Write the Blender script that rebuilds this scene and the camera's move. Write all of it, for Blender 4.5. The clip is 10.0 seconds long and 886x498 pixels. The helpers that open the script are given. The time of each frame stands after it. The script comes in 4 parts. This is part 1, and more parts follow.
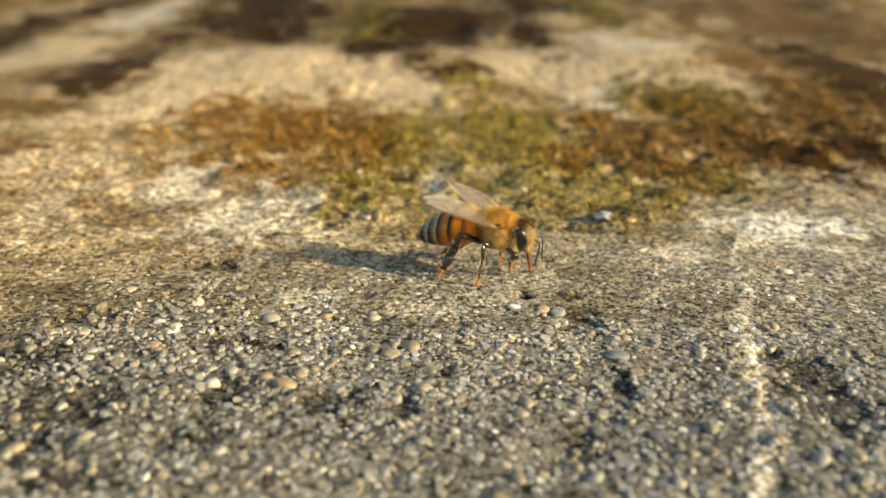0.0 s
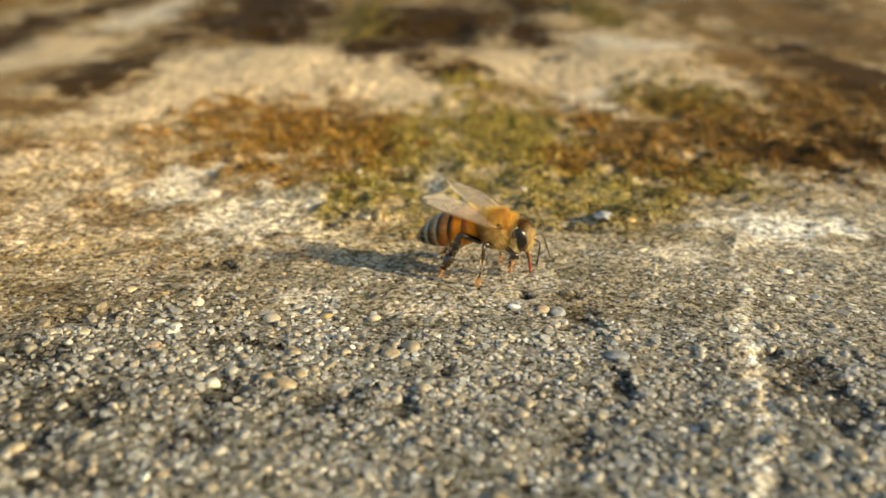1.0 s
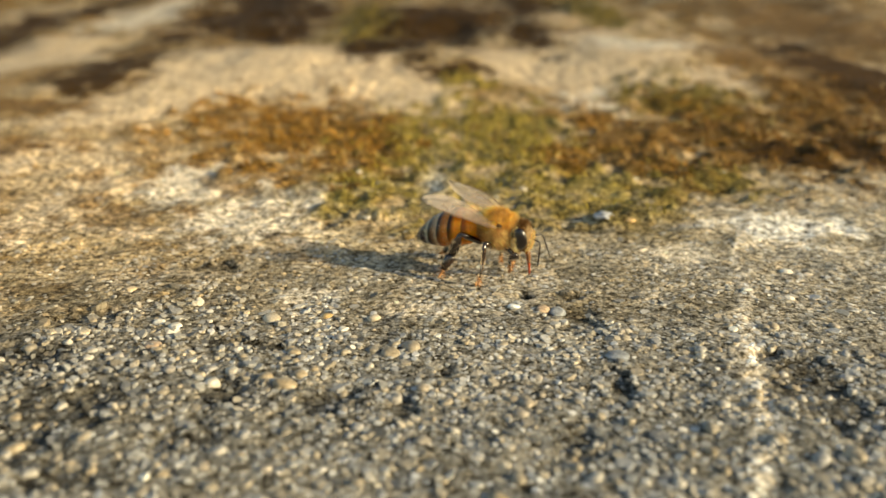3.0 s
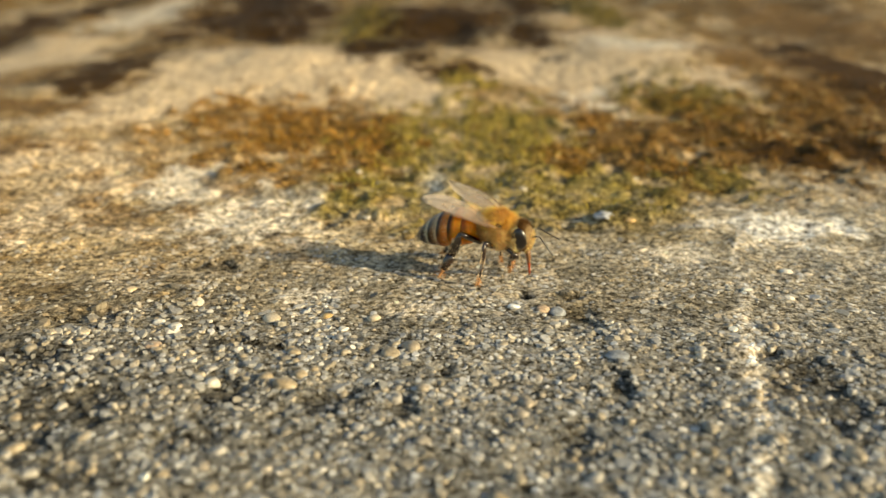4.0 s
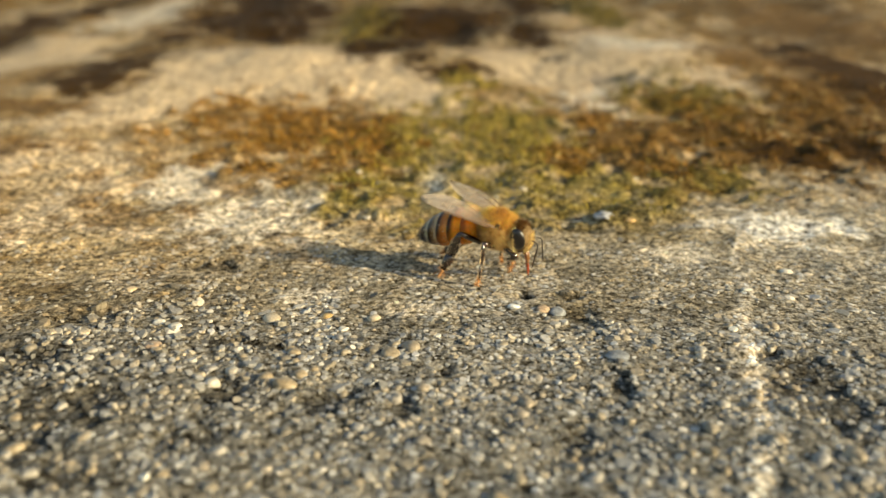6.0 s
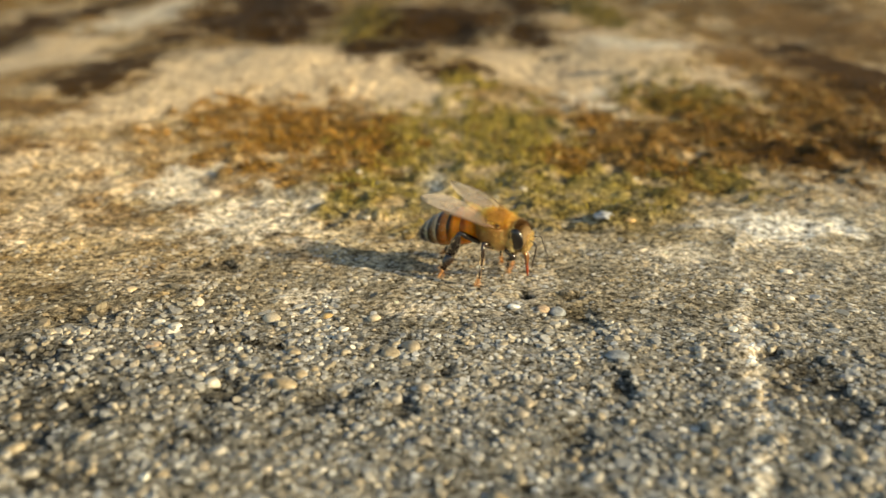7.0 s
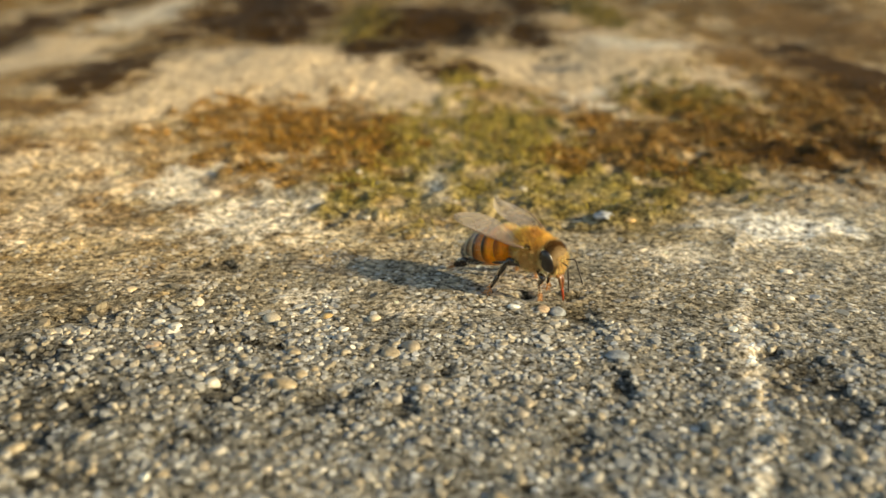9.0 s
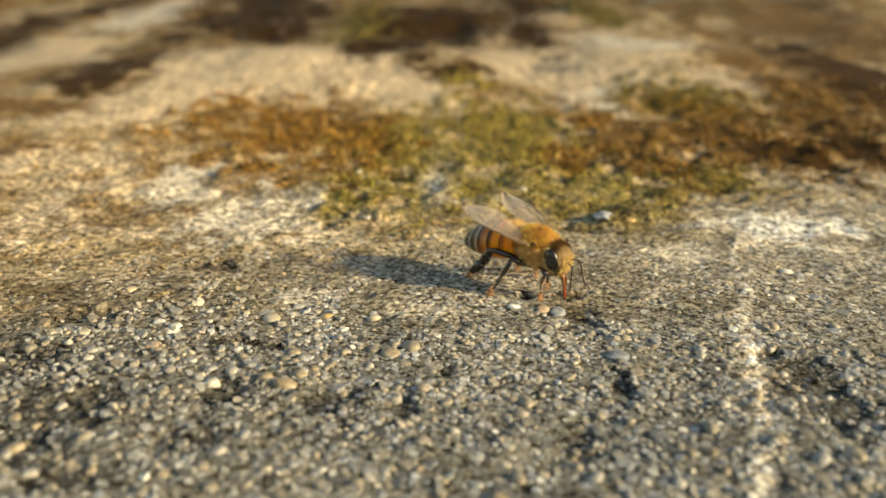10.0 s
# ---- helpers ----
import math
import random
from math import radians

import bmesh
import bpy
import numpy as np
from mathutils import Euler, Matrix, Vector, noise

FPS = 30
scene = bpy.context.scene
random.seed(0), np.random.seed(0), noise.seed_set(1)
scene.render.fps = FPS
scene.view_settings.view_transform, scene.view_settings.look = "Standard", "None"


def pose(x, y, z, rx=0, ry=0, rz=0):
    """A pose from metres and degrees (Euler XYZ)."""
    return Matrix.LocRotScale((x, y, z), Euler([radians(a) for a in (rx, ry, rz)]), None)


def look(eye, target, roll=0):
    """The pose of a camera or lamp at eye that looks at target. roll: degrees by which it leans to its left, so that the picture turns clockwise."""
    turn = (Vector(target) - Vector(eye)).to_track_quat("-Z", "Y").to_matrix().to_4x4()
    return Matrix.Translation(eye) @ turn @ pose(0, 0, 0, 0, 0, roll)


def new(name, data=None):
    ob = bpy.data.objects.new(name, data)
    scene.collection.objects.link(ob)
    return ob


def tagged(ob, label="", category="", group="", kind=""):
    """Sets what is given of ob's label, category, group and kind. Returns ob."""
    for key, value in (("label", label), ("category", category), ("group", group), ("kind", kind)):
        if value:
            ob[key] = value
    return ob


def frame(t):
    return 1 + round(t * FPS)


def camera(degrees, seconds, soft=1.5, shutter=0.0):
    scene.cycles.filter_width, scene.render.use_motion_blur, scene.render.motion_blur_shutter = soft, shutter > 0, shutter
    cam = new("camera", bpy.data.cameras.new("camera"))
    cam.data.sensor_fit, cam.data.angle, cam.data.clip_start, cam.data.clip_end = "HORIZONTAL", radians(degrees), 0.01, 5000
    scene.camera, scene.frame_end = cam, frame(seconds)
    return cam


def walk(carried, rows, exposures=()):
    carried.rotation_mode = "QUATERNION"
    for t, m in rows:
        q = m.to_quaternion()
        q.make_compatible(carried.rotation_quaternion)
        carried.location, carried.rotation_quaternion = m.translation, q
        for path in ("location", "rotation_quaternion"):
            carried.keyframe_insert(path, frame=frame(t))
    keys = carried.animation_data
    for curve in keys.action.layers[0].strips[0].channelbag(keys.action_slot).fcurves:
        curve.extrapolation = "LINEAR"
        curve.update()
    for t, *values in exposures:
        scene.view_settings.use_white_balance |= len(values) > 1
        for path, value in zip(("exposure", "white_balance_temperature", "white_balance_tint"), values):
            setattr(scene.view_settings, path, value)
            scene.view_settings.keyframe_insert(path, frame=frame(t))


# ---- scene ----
MM = 0.001

# ---- camera ----
cam = camera(55, 10.0, soft=1.5)
EYE = (0.0, -84 * MM, 32.2 * MM)
AIM = (0.0, EYE[1] + math.cos(radians(19)), EYE[2] - math.sin(radians(19)))
cam.data.dof.use_dof = True
cam.data.dof.focus_distance = 80.5 * MM
cam.data.dof.aperture_fstop = 28
walk(cam, [(0.0, look(EYE, AIM)), (10.0, look(EYE, AIM))], exposures=((0.0, 0.69, 7600, 3), (4.0, 0.67, 7600, 3), (8.5, 0.62, 7600, 3), (10.0, 0.62, 7600, 3)))

# ---- world and sun ----
SUN_TO = Vector((-0.89, 0.33, -0.345)).normalized()      # the way the light travels
world = bpy.data.worlds.new("sky")
scene.world = world
world.use_nodes = True
wn = world.node_tree
sky = wn.nodes.new("ShaderNodeTexSky")
sky.sky_type = 'NISHITA'
sky.sun_disc = False
sky.sun_elevation = math.asin(-SUN_TO.z)
sky.sun_rotation = math.atan2(-SUN_TO.x, -SUN_TO.y)
wn.nodes["Background"].inputs[1].default_value = 0.13
wn.links.new(sky.outputs[0], wn.nodes["Background"].inputs[0])
sun_data = bpy.data.lights.new("sun", 'SUN')
sun_data.energy = 4.8
sun_data.angle = radians(1.2)
sun_data.color = (1.0, 0.87, 0.62)
sun = new("sun", sun_data)
sun.matrix_world = look((0.5, -0.25, 0.3), Vector((0.5, -0.25, 0.3)) + SUN_TO)


# ---- node helpers ----
class Nodes:
    """A material and short ways to add nodes to it."""

    def __init__(self, name):
        self.mat = bpy.data.materials.new(name)
        self.mat.use_nodes = True
        self.tree = self.mat.node_tree
        self.bsdf = self.tree.nodes["Principled BSDF"]
        self.out = self.tree.nodes["Material Output"]

    def add(self, kind, **props):
        n = self.tree.nodes.new(kind)
        for k, v in props.items():
            setattr(n, k, v)
        return n

    def link(self, a, b):
        self.tree.links.new(a, b)

    def coords(self):
        return self.add("ShaderNodeTexCoord").outputs["Object"]

    def noise(self, scale, detail=4.0, rough=0.6):
        n = self.add("ShaderNodeTexNoise")
        n.inputs["Scale"].default_value = scale
        n.inputs["Detail"].default_value = detail
        n.inputs["Roughness"].default_value = rough
        self.link(self.coords(), n.inputs["Vector"])
        return n.outputs["Fac"]

    def attr(self, name):
        return self.add("ShaderNodeAttribute", attribute_name=name)

    def ramp(self, fac, stops):
        n = self.add("ShaderNodeValToRGB")
        el = n.color_ramp.elements
        while len(el) < len(stops):
            el.new(0.5)
        for e, (p, c) in zip(el, stops):
            e.position = p
            e.color = (*c, 1.0) if len(c) == 3 else c
        self.link(fac, n.inputs[0])
        return n.outputs[0]

    def mix(self, fac, a, b, blend='MIX'):
        n = self.add("ShaderNodeMix", data_type='RGBA', blend_type=blend)
        for sock, v in ((n.inputs[0], fac), (n.inputs[6], a), (n.inputs[7], b)):
            if isinstance(v, (int, float)):
                sock.default_value = v
            elif isinstance(v, tuple):
                sock.default_value = (*v, 1.0)
            else:
                self.link(v, sock)
        return n.outputs[2]

    def math(self, op, a, b=0.0):
        n = self.add("ShaderNodeMath", operation=op)
        for sock, v in zip(n.inputs, (a, b)):
            if isinstance(v, (int, float)):
                sock.default_value = v
            else:
                self.link(v, sock)
        return n.outputs[0]

    def bump(self, height, dist, strength=1.0):
        n = self.add("ShaderNodeBump")
        n.inputs["Distance"].default_value = dist
        n.inputs["Strength"].default_value = strength
        self.link(height, n.inputs["Height"])
        self.link(n.outputs[0], self.bsdf.inputs["Normal"])

    def base(self, c):
        if isinstance(c, tuple):
            self.bsdf.inputs["Base Color"].default_value = (*c, 1.0)
        else:
            self.link(c, self.bsdf.inputs["Base Color"])

    def rough(self, r):
        if isinstance(r, (int, float)):
            self.bsdf.inputs["Roughness"].default_value = r
        else:
            self.link(r, self.bsdf.inputs["Roughness"])


def stone_material():
    m = Nodes("weathered_stone")
    c = m.attr("tone").outputs["Color"]
    big = m.noise(140, 5)
    fine = m.noise(2600, 4, 0.7)
    # cemented grains: uneven cells with fine darker seams
    warp = m.add("ShaderNodeTexNoise")
    warp.inputs["Scale"].default_value = 900
    warp.inputs["Detail"].default_value = 3
    m.link(m.coords(), warp.inputs["Vector"])
    bent = m.add("ShaderNodeVectorMath", operation='MULTIPLY_ADD')
    bent.inputs[1].default_value = (0.0007, 0.0007, 0.0007)
    m.link(warp.outputs["Color"], bent.inputs[0])
    m.link(m.coords(), bent.inputs[2])
    cell = m.add("ShaderNodeTexVoronoi", feature='F1')
    seam = m.add("ShaderNodeTexVoronoi", feature='DISTANCE_TO_EDGE')
    for v in (cell, seam):
        v.inputs["Scale"].default_value = 1350
        m.link(bent.outputs[0], v.inputs["Vector"])
    shade = m.ramp(cell.outputs["Color"], [(0.1, (0.66, 0.66, 0.68)), (0.5, (1.0, 0.99, 0.96)), (0.85, (1.4, 1.32, 1.2))])
    gap = m.ramp(seam.outputs["Distance"], [(0.0, (0.0, 0.0, 0.0)), (0.2, (1.0, 1.0, 1.0))])
    c = m.mix(1.0, c, shade, 'MULTIPLY')
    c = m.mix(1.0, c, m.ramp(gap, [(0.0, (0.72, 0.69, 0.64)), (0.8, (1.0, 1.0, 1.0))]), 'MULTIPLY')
    c = m.mix(1.0, c, m.ramp(big, [(0.3, (0.82, 0.81, 0.79)), (0.7, (1.15, 1.12, 1.08))]), 'MULTIPLY')
    c = m.mix(1.0, c, m.ramp(fine, [(0.36, (0.48, 0.46, 0.43)), (0.5, (1.0, 1.0, 1.0)), (0.64, (1.48, 1.45, 1.40))]), 'MULTIPLY')
    # crevice shading painted into the colour: hollows dark, tops light, as the bump runs
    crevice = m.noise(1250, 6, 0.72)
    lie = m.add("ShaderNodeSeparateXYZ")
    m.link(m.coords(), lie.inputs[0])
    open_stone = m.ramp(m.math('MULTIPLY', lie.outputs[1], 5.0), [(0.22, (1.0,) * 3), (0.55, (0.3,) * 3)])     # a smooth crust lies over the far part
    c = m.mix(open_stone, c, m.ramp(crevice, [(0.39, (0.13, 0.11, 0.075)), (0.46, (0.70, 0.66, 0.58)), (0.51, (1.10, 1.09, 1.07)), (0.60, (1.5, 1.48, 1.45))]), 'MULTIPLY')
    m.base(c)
    m.rough(m.ramp(fine, [(0.3, (0.9,) * 3), (0.75, (0.7,) * 3)]))
    m.bsdf.inputs["Specular IOR Level"].default_value = 0.08
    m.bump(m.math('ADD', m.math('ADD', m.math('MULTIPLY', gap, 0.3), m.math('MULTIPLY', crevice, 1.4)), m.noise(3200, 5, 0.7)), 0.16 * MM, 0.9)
    return m.mat


def grain_material():
    m = Nodes("sand_grain")
    c = m.attr("tone").outputs["Color"]
    fine = m.noise(5000, 3, 0.6)
    c = m.mix(1.0, c, m.ramp(fine, [(0.3, (0.7, 0.69, 0.67)), (0.7, (1.2, 1.18, 1.15))]), 'MULTIPLY')
    m.base(c)
    m.rough(m.ramp(fine, [(0.3, (0.8,) * 3), (0.7, (0.5,) * 3)]))
    m.bsdf.inputs["Specular IOR Level"].default_value = 0.3
    m.bump(m.noise(6000, 3), 0.05 * MM, 0.6)
    return m.mat


def moss_material():
    m = Nodes("moss_leaf")
    c = m.attr("tone").outputs["Color"]
    c = m.mix(1.0, c, m.ramp(m.noise(900, 3), [(0.3, (0.6, 0.6, 0.6)), (0.7, (1.4, 1.35, 1.2))]), 'MULTIPLY')
    m.base(c)
    m.rough(0.6)
    m.bsdf.inputs["Specular IOR Level"].default_value = 0.25
    m.bsdf.inputs["Subsurface Weight"].default_value = 0.0
    return m.mat


STONE, GRAIN, MOSS = stone_material(), grain_material(), moss_material()


# ---- relief of the stone ----
def lattice(ix, iy, seed):
    h = (ix.astype(np.int64) * 374761393 + iy.astype(np.int64) * 668265263 + seed * 982451653) & 0x7fffffff
    h = ((h ^ (h >> 13)) * 1274126177) & 0x7fffffff
    return ((h ^ (h >> 16)) & 0xffff) / 65535.0


def field(x, y, size, seed=0):
    """Smooth noise from -1 to 1 with features of that size in metres."""
    u, v = x / size, y / size
    iu, iv = np.floor(u), np.floor(v)
    fu, fv = u - iu, v - iv
    fu, fv = fu * fu * (3 - 2 * fu), fv * fv * (3 - 2 * fv)
    a, b = lattice(iu, iv, seed), lattice(iu + 1, iv, seed)
    c, d = lattice(iu, iv + 1, seed), lattice(iu + 1, iv + 1, seed)
    return 2 * ((a * (1 - fu) + b * fu) * (1 - fv) + (c * (1 - fu) + d * fu) * fv) - 1


def layered(x, y, size, octaves, seed=0, gain=0.5):
    s, a = 0.0, 1.0
    for k in range(octaves):
        s = s + a * field(x + 0.37 * size * k, y - 0.21 * size * k, size / 2 ** k, seed + 17 * k)
        a *= gain
    return s


def step(x, a, b):
    t = np.clip((x - a) / (b - a), 0, 1)
    return t * t * (3 - 2 * t)


def hill(x, y, cx, cy, rx, ry):
    return np.exp(-((x - cx * MM) / (rx * MM)) ** 2 - ((y - cy * MM) / (ry * MM)) ** 2)


def broad(x, y):
    """The stone's broad form: nearly level round the bee, swelling behind, with a bank far back."""
    far = step(y, 0.03, 0.2)
    rise = np.clip(y - 0.045, 0, 0.9)
    z = 0.065 * rise * rise / (rise + 0.03)
    z = z + 0.003 * hill(x, y, -80, 60, 35, 50) + 0.004 * hill(x, y, -45, 135, 50, 28) + 0.003 * hill(x, y, 60, 150, 60, 30)
    z = z + 0.0006 * field(x, y, 0.03, 3) * step(np.hypot(x - 0.006, y), 0.01, 0.03)
    return z + far * (1 - step(np.hypot(x, y), 0.5, 1.0)) * 0.002 * layered(x, y, 0.05, 3, 9) + 0.03 * step(np.hypot(x, y), 0.6, 2.0) * layered(x, y, 2.5, 2, 12)
# ---- relief end ----

# ---- patches of the stone, in millimetres: centre and half widths ----
CREAM = [
    (-59.2, 42.3, 11.0, 17.6), (-117.2, 156.3, 14.7, 37.8), (-48.0, 126.1, 20.0, 36.0), (-31.0, 138.1, 15.0, 36.6), (-18.5, 112.0, 16.6, 14.8), (-3.0, 102.3, 8.6, 12.8),
    (30.1, 129.9, 16.5, 19.9), (16.7, 138.4, 8.8, 16.9), (-51.5, 18.8, 6.1, 8.7), (-63.8, 81.0, 9.1, 14.6), (48.7, 119.2, 11.8, 11.8), (-53.5, 94.0, 9.7, 11.8),
    (-55.7, 33.8, 11.2, 10.6), (-41.1, 17.3, 9.6, 4.8), (48.6, 160.0, 16.2, 32.0), (60.8, 115.2, 10.6, 11.8)
]
WHITE = [
    (-24.4, 22.2, 8.4, 13.5), (-37.2, 36.2, 5.6, 12.5), (-19.2, 30.9, 3.6, 8.8), (32.1, 101.4, 6.1, 10.1), (42.4, 17.6, 7.5, 5.4), (38.0, 21.9, 3.1, 3.8), (46.6, 11.6, 4.0, 2.0),
    (61.1, 165.0, 20.0, 14.0), (-110.9, 246.0, 12.5, 50.0), (19.9, 19.8, 2.9, 1.8), (28.0, 9.7, 3.9, 2.8),
    (-12.7, -4.9, 4.0, 2.4), (-2.4, -7.9, 3.3, 1.7)
]
RUST = [
    (-27.8, 74.0, 12.3, 24.3), (-14.3, 64.3, 8.8, 21.4), (-44.7, 82.0, 7.0, 16.0), (-32.8, 57.3, 5.6, 11.5), (33.3, 69.5, 9.2, 26.7), (54.1, 73.6, 13.5, 26.5),
    (78.2, 92.6, 13.0, 29.9), (21.5, 56.2, 4.7, 11.6), (35.7, 48.4, 7.2, 9.2)
]
OLIVE = [
    (-6.4, 64.7, 9.9, 23.1), (11.9, 69.5, 12.3, 26.3), (-2.0, 36.1, 12.2, 15.2), (9.5, 36.1, 9.0, 13.4), (38.6, 39.9, 7.8, 10.1), (50.3, 96.8, 9.6, 16.3),
    (23.0, 37.8, 8.4, 10.2), (-24.4, 229.4, 12.1, 49.8), (52.7, 260.9, 8.5, 50.0), (7.5, 119.2, 5.4, 8.8), (-11.2, 29.2, 4.7, 7.1), (22.0, 28.0, 9.5, 8.0), (30.6, 31.4, 6.5, 6.5), (55.1, 96.7, 8.4, 18.7)
]
DARK = [
    (-72.0, 262.0, 24.0, 60.0), (3.1, 221.3, 21.2, 53.9), (-13.6, 165.0, 14.2, 27.1), (2.2, 128.6, 7.0, 7.1), (26.5, 178.4, 7.4, 23.6), (98.6, 123.1, 10.2, 53.4),
    (72.8, 60.4, 4.6, 19.9), (-80.1, 128.3, 10.1, 28.2), (-136.0, 232.8, 9.0, 61.8), (-80.0, 198.0, 6.0, 26.0), (-74.0, 292.0, 19.0, 62.0), (-47.6, 250.5, 13.0, 30.0), (-56.9, 215.0, 14.0, 26.0), (105.2, 135.6, 7.5, 47.5), (31.0, 264.3, 12.9, 53.5), (58.2, 55.9, 5.7, 9.0)
]
BROWN = [(126.3, 227.5, 26.0, 65.0), (98.6, 133.6, 8.7, 62.9), (79.1, 150.1, 10.4, 30.1), (-80.9, 84.7, 10.2, 8.0), (-70.2, 52.3, 5.2, 4.0)]
# hollows in the relief; tones() also paints their shade
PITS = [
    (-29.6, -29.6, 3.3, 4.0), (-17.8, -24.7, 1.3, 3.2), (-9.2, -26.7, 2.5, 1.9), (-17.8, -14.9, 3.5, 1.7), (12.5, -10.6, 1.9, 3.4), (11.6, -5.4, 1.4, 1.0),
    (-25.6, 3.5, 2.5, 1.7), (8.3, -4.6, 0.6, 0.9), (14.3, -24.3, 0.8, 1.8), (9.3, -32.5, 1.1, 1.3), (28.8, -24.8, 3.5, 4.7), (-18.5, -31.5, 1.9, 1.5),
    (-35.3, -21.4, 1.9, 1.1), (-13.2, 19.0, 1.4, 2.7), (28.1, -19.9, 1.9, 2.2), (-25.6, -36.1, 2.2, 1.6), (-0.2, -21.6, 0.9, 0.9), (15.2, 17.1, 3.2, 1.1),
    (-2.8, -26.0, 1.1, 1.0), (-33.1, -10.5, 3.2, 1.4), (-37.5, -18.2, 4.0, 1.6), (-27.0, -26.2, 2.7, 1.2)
]
VEIN = [
    (42.0, 26.4), (34.8, 11.8), (32.3, 4.1), (30.4, -4.3), (28.1, -10.1), (27.2, -15.3),
    (25.6, -17.9), (25.0, -22.0), (24.8, -24.9), (23.0, -29.1), (21.9, -33.6), (20.1, -38.6)
]


def cover(x, y, patches, rag=0.3, seed=1, size=0.006, blend=0.0):
    """How far each place lies in the patches, 0 to 1, with ragged edges."""
    near = 1 + step(y, 0.05, 0.25) * 4
    wx = x + 0.27 * size * near * layered(x / near, y / near, size, 3, seed)
    wy = y + 0.36 * size * near * layered(x / near, y / near, size, 3, seed + 50)
    s = np.zeros_like(x)
    for cx, cy, rx, ry in patches:
        s = np.maximum(s, hill(wx, wy, cx, cy, rx * 1.15, ry * 1.15))
    return step(s + step(s, 0.02, 0.22) * rag * 0.5 * layered(x, y, size * 0.5, 3, seed + 90), 0.28 - blend - 0.02 * (near - 1), 0.62 + blend + 0.02 * (near - 1))


def vein_cover(x, y):
    wx = x + 0.0006 * layered(x, y, 0.003, 4, 71)
    d = np.full_like(x, 1.0)
    for (ax, ay), (bx, by) in zip(VEIN[:-1], VEIN[1:]):
        ax, ay, bx, by = ax * MM, ay * MM, bx * MM, by * MM
        t = np.clip(((wx - ax) * (bx - ax) + (y - ay) * (by - ay)) / ((bx - ax) ** 2 + (by - ay) ** 2), 0, 1)
        d = np.minimum(d, np.hypot(wx - ax - t * (bx - ax), y - ay - t * (by - ay)))
    return 1 - step(d + 0.0002 * layered(x, y, 0.0025, 3, 73), 0.00025, 0.00075 + 0.0004 * step(-y, 0.0, 0.03))


def relief(x, y):
    """Height of the stone with its lumps, pits, moss cushions and the pale vein."""
    near = 1 - step(np.hypot(x, y), 0.1, 0.3)
    z = broad(x, y)
    z = z + near * (0.00017 * layered(x, y, 0.004, 2, 21) + 0.00008 * layered(x, y, 0.0013, 3, 33, 0.65))
    z = z + near * step(y, 0.004, 0.02) * 0.00028 * layered(x, y, 0.0045, 3, 35, 0.6)
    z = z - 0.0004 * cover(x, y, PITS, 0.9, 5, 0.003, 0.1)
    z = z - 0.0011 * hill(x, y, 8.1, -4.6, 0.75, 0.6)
    moss = np.maximum(cover(x, y, OLIVE, 0.9, 7, blend=0.14), cover(x, y, RUST, 0.9, 8, blend=0.14))
    z = z + moss * (0.0007 * layered(x, y, 0.004, 3, 41) + 0.0004)
    z = z + 0.0014 * step(y, 0.06, 0.2) * (1 - step(np.hypot(x, y), 0.4, 0.7)) * layered(x, y, 0.02, 4, 44)
    return z + 0.00007 * vein_cover(x, y)


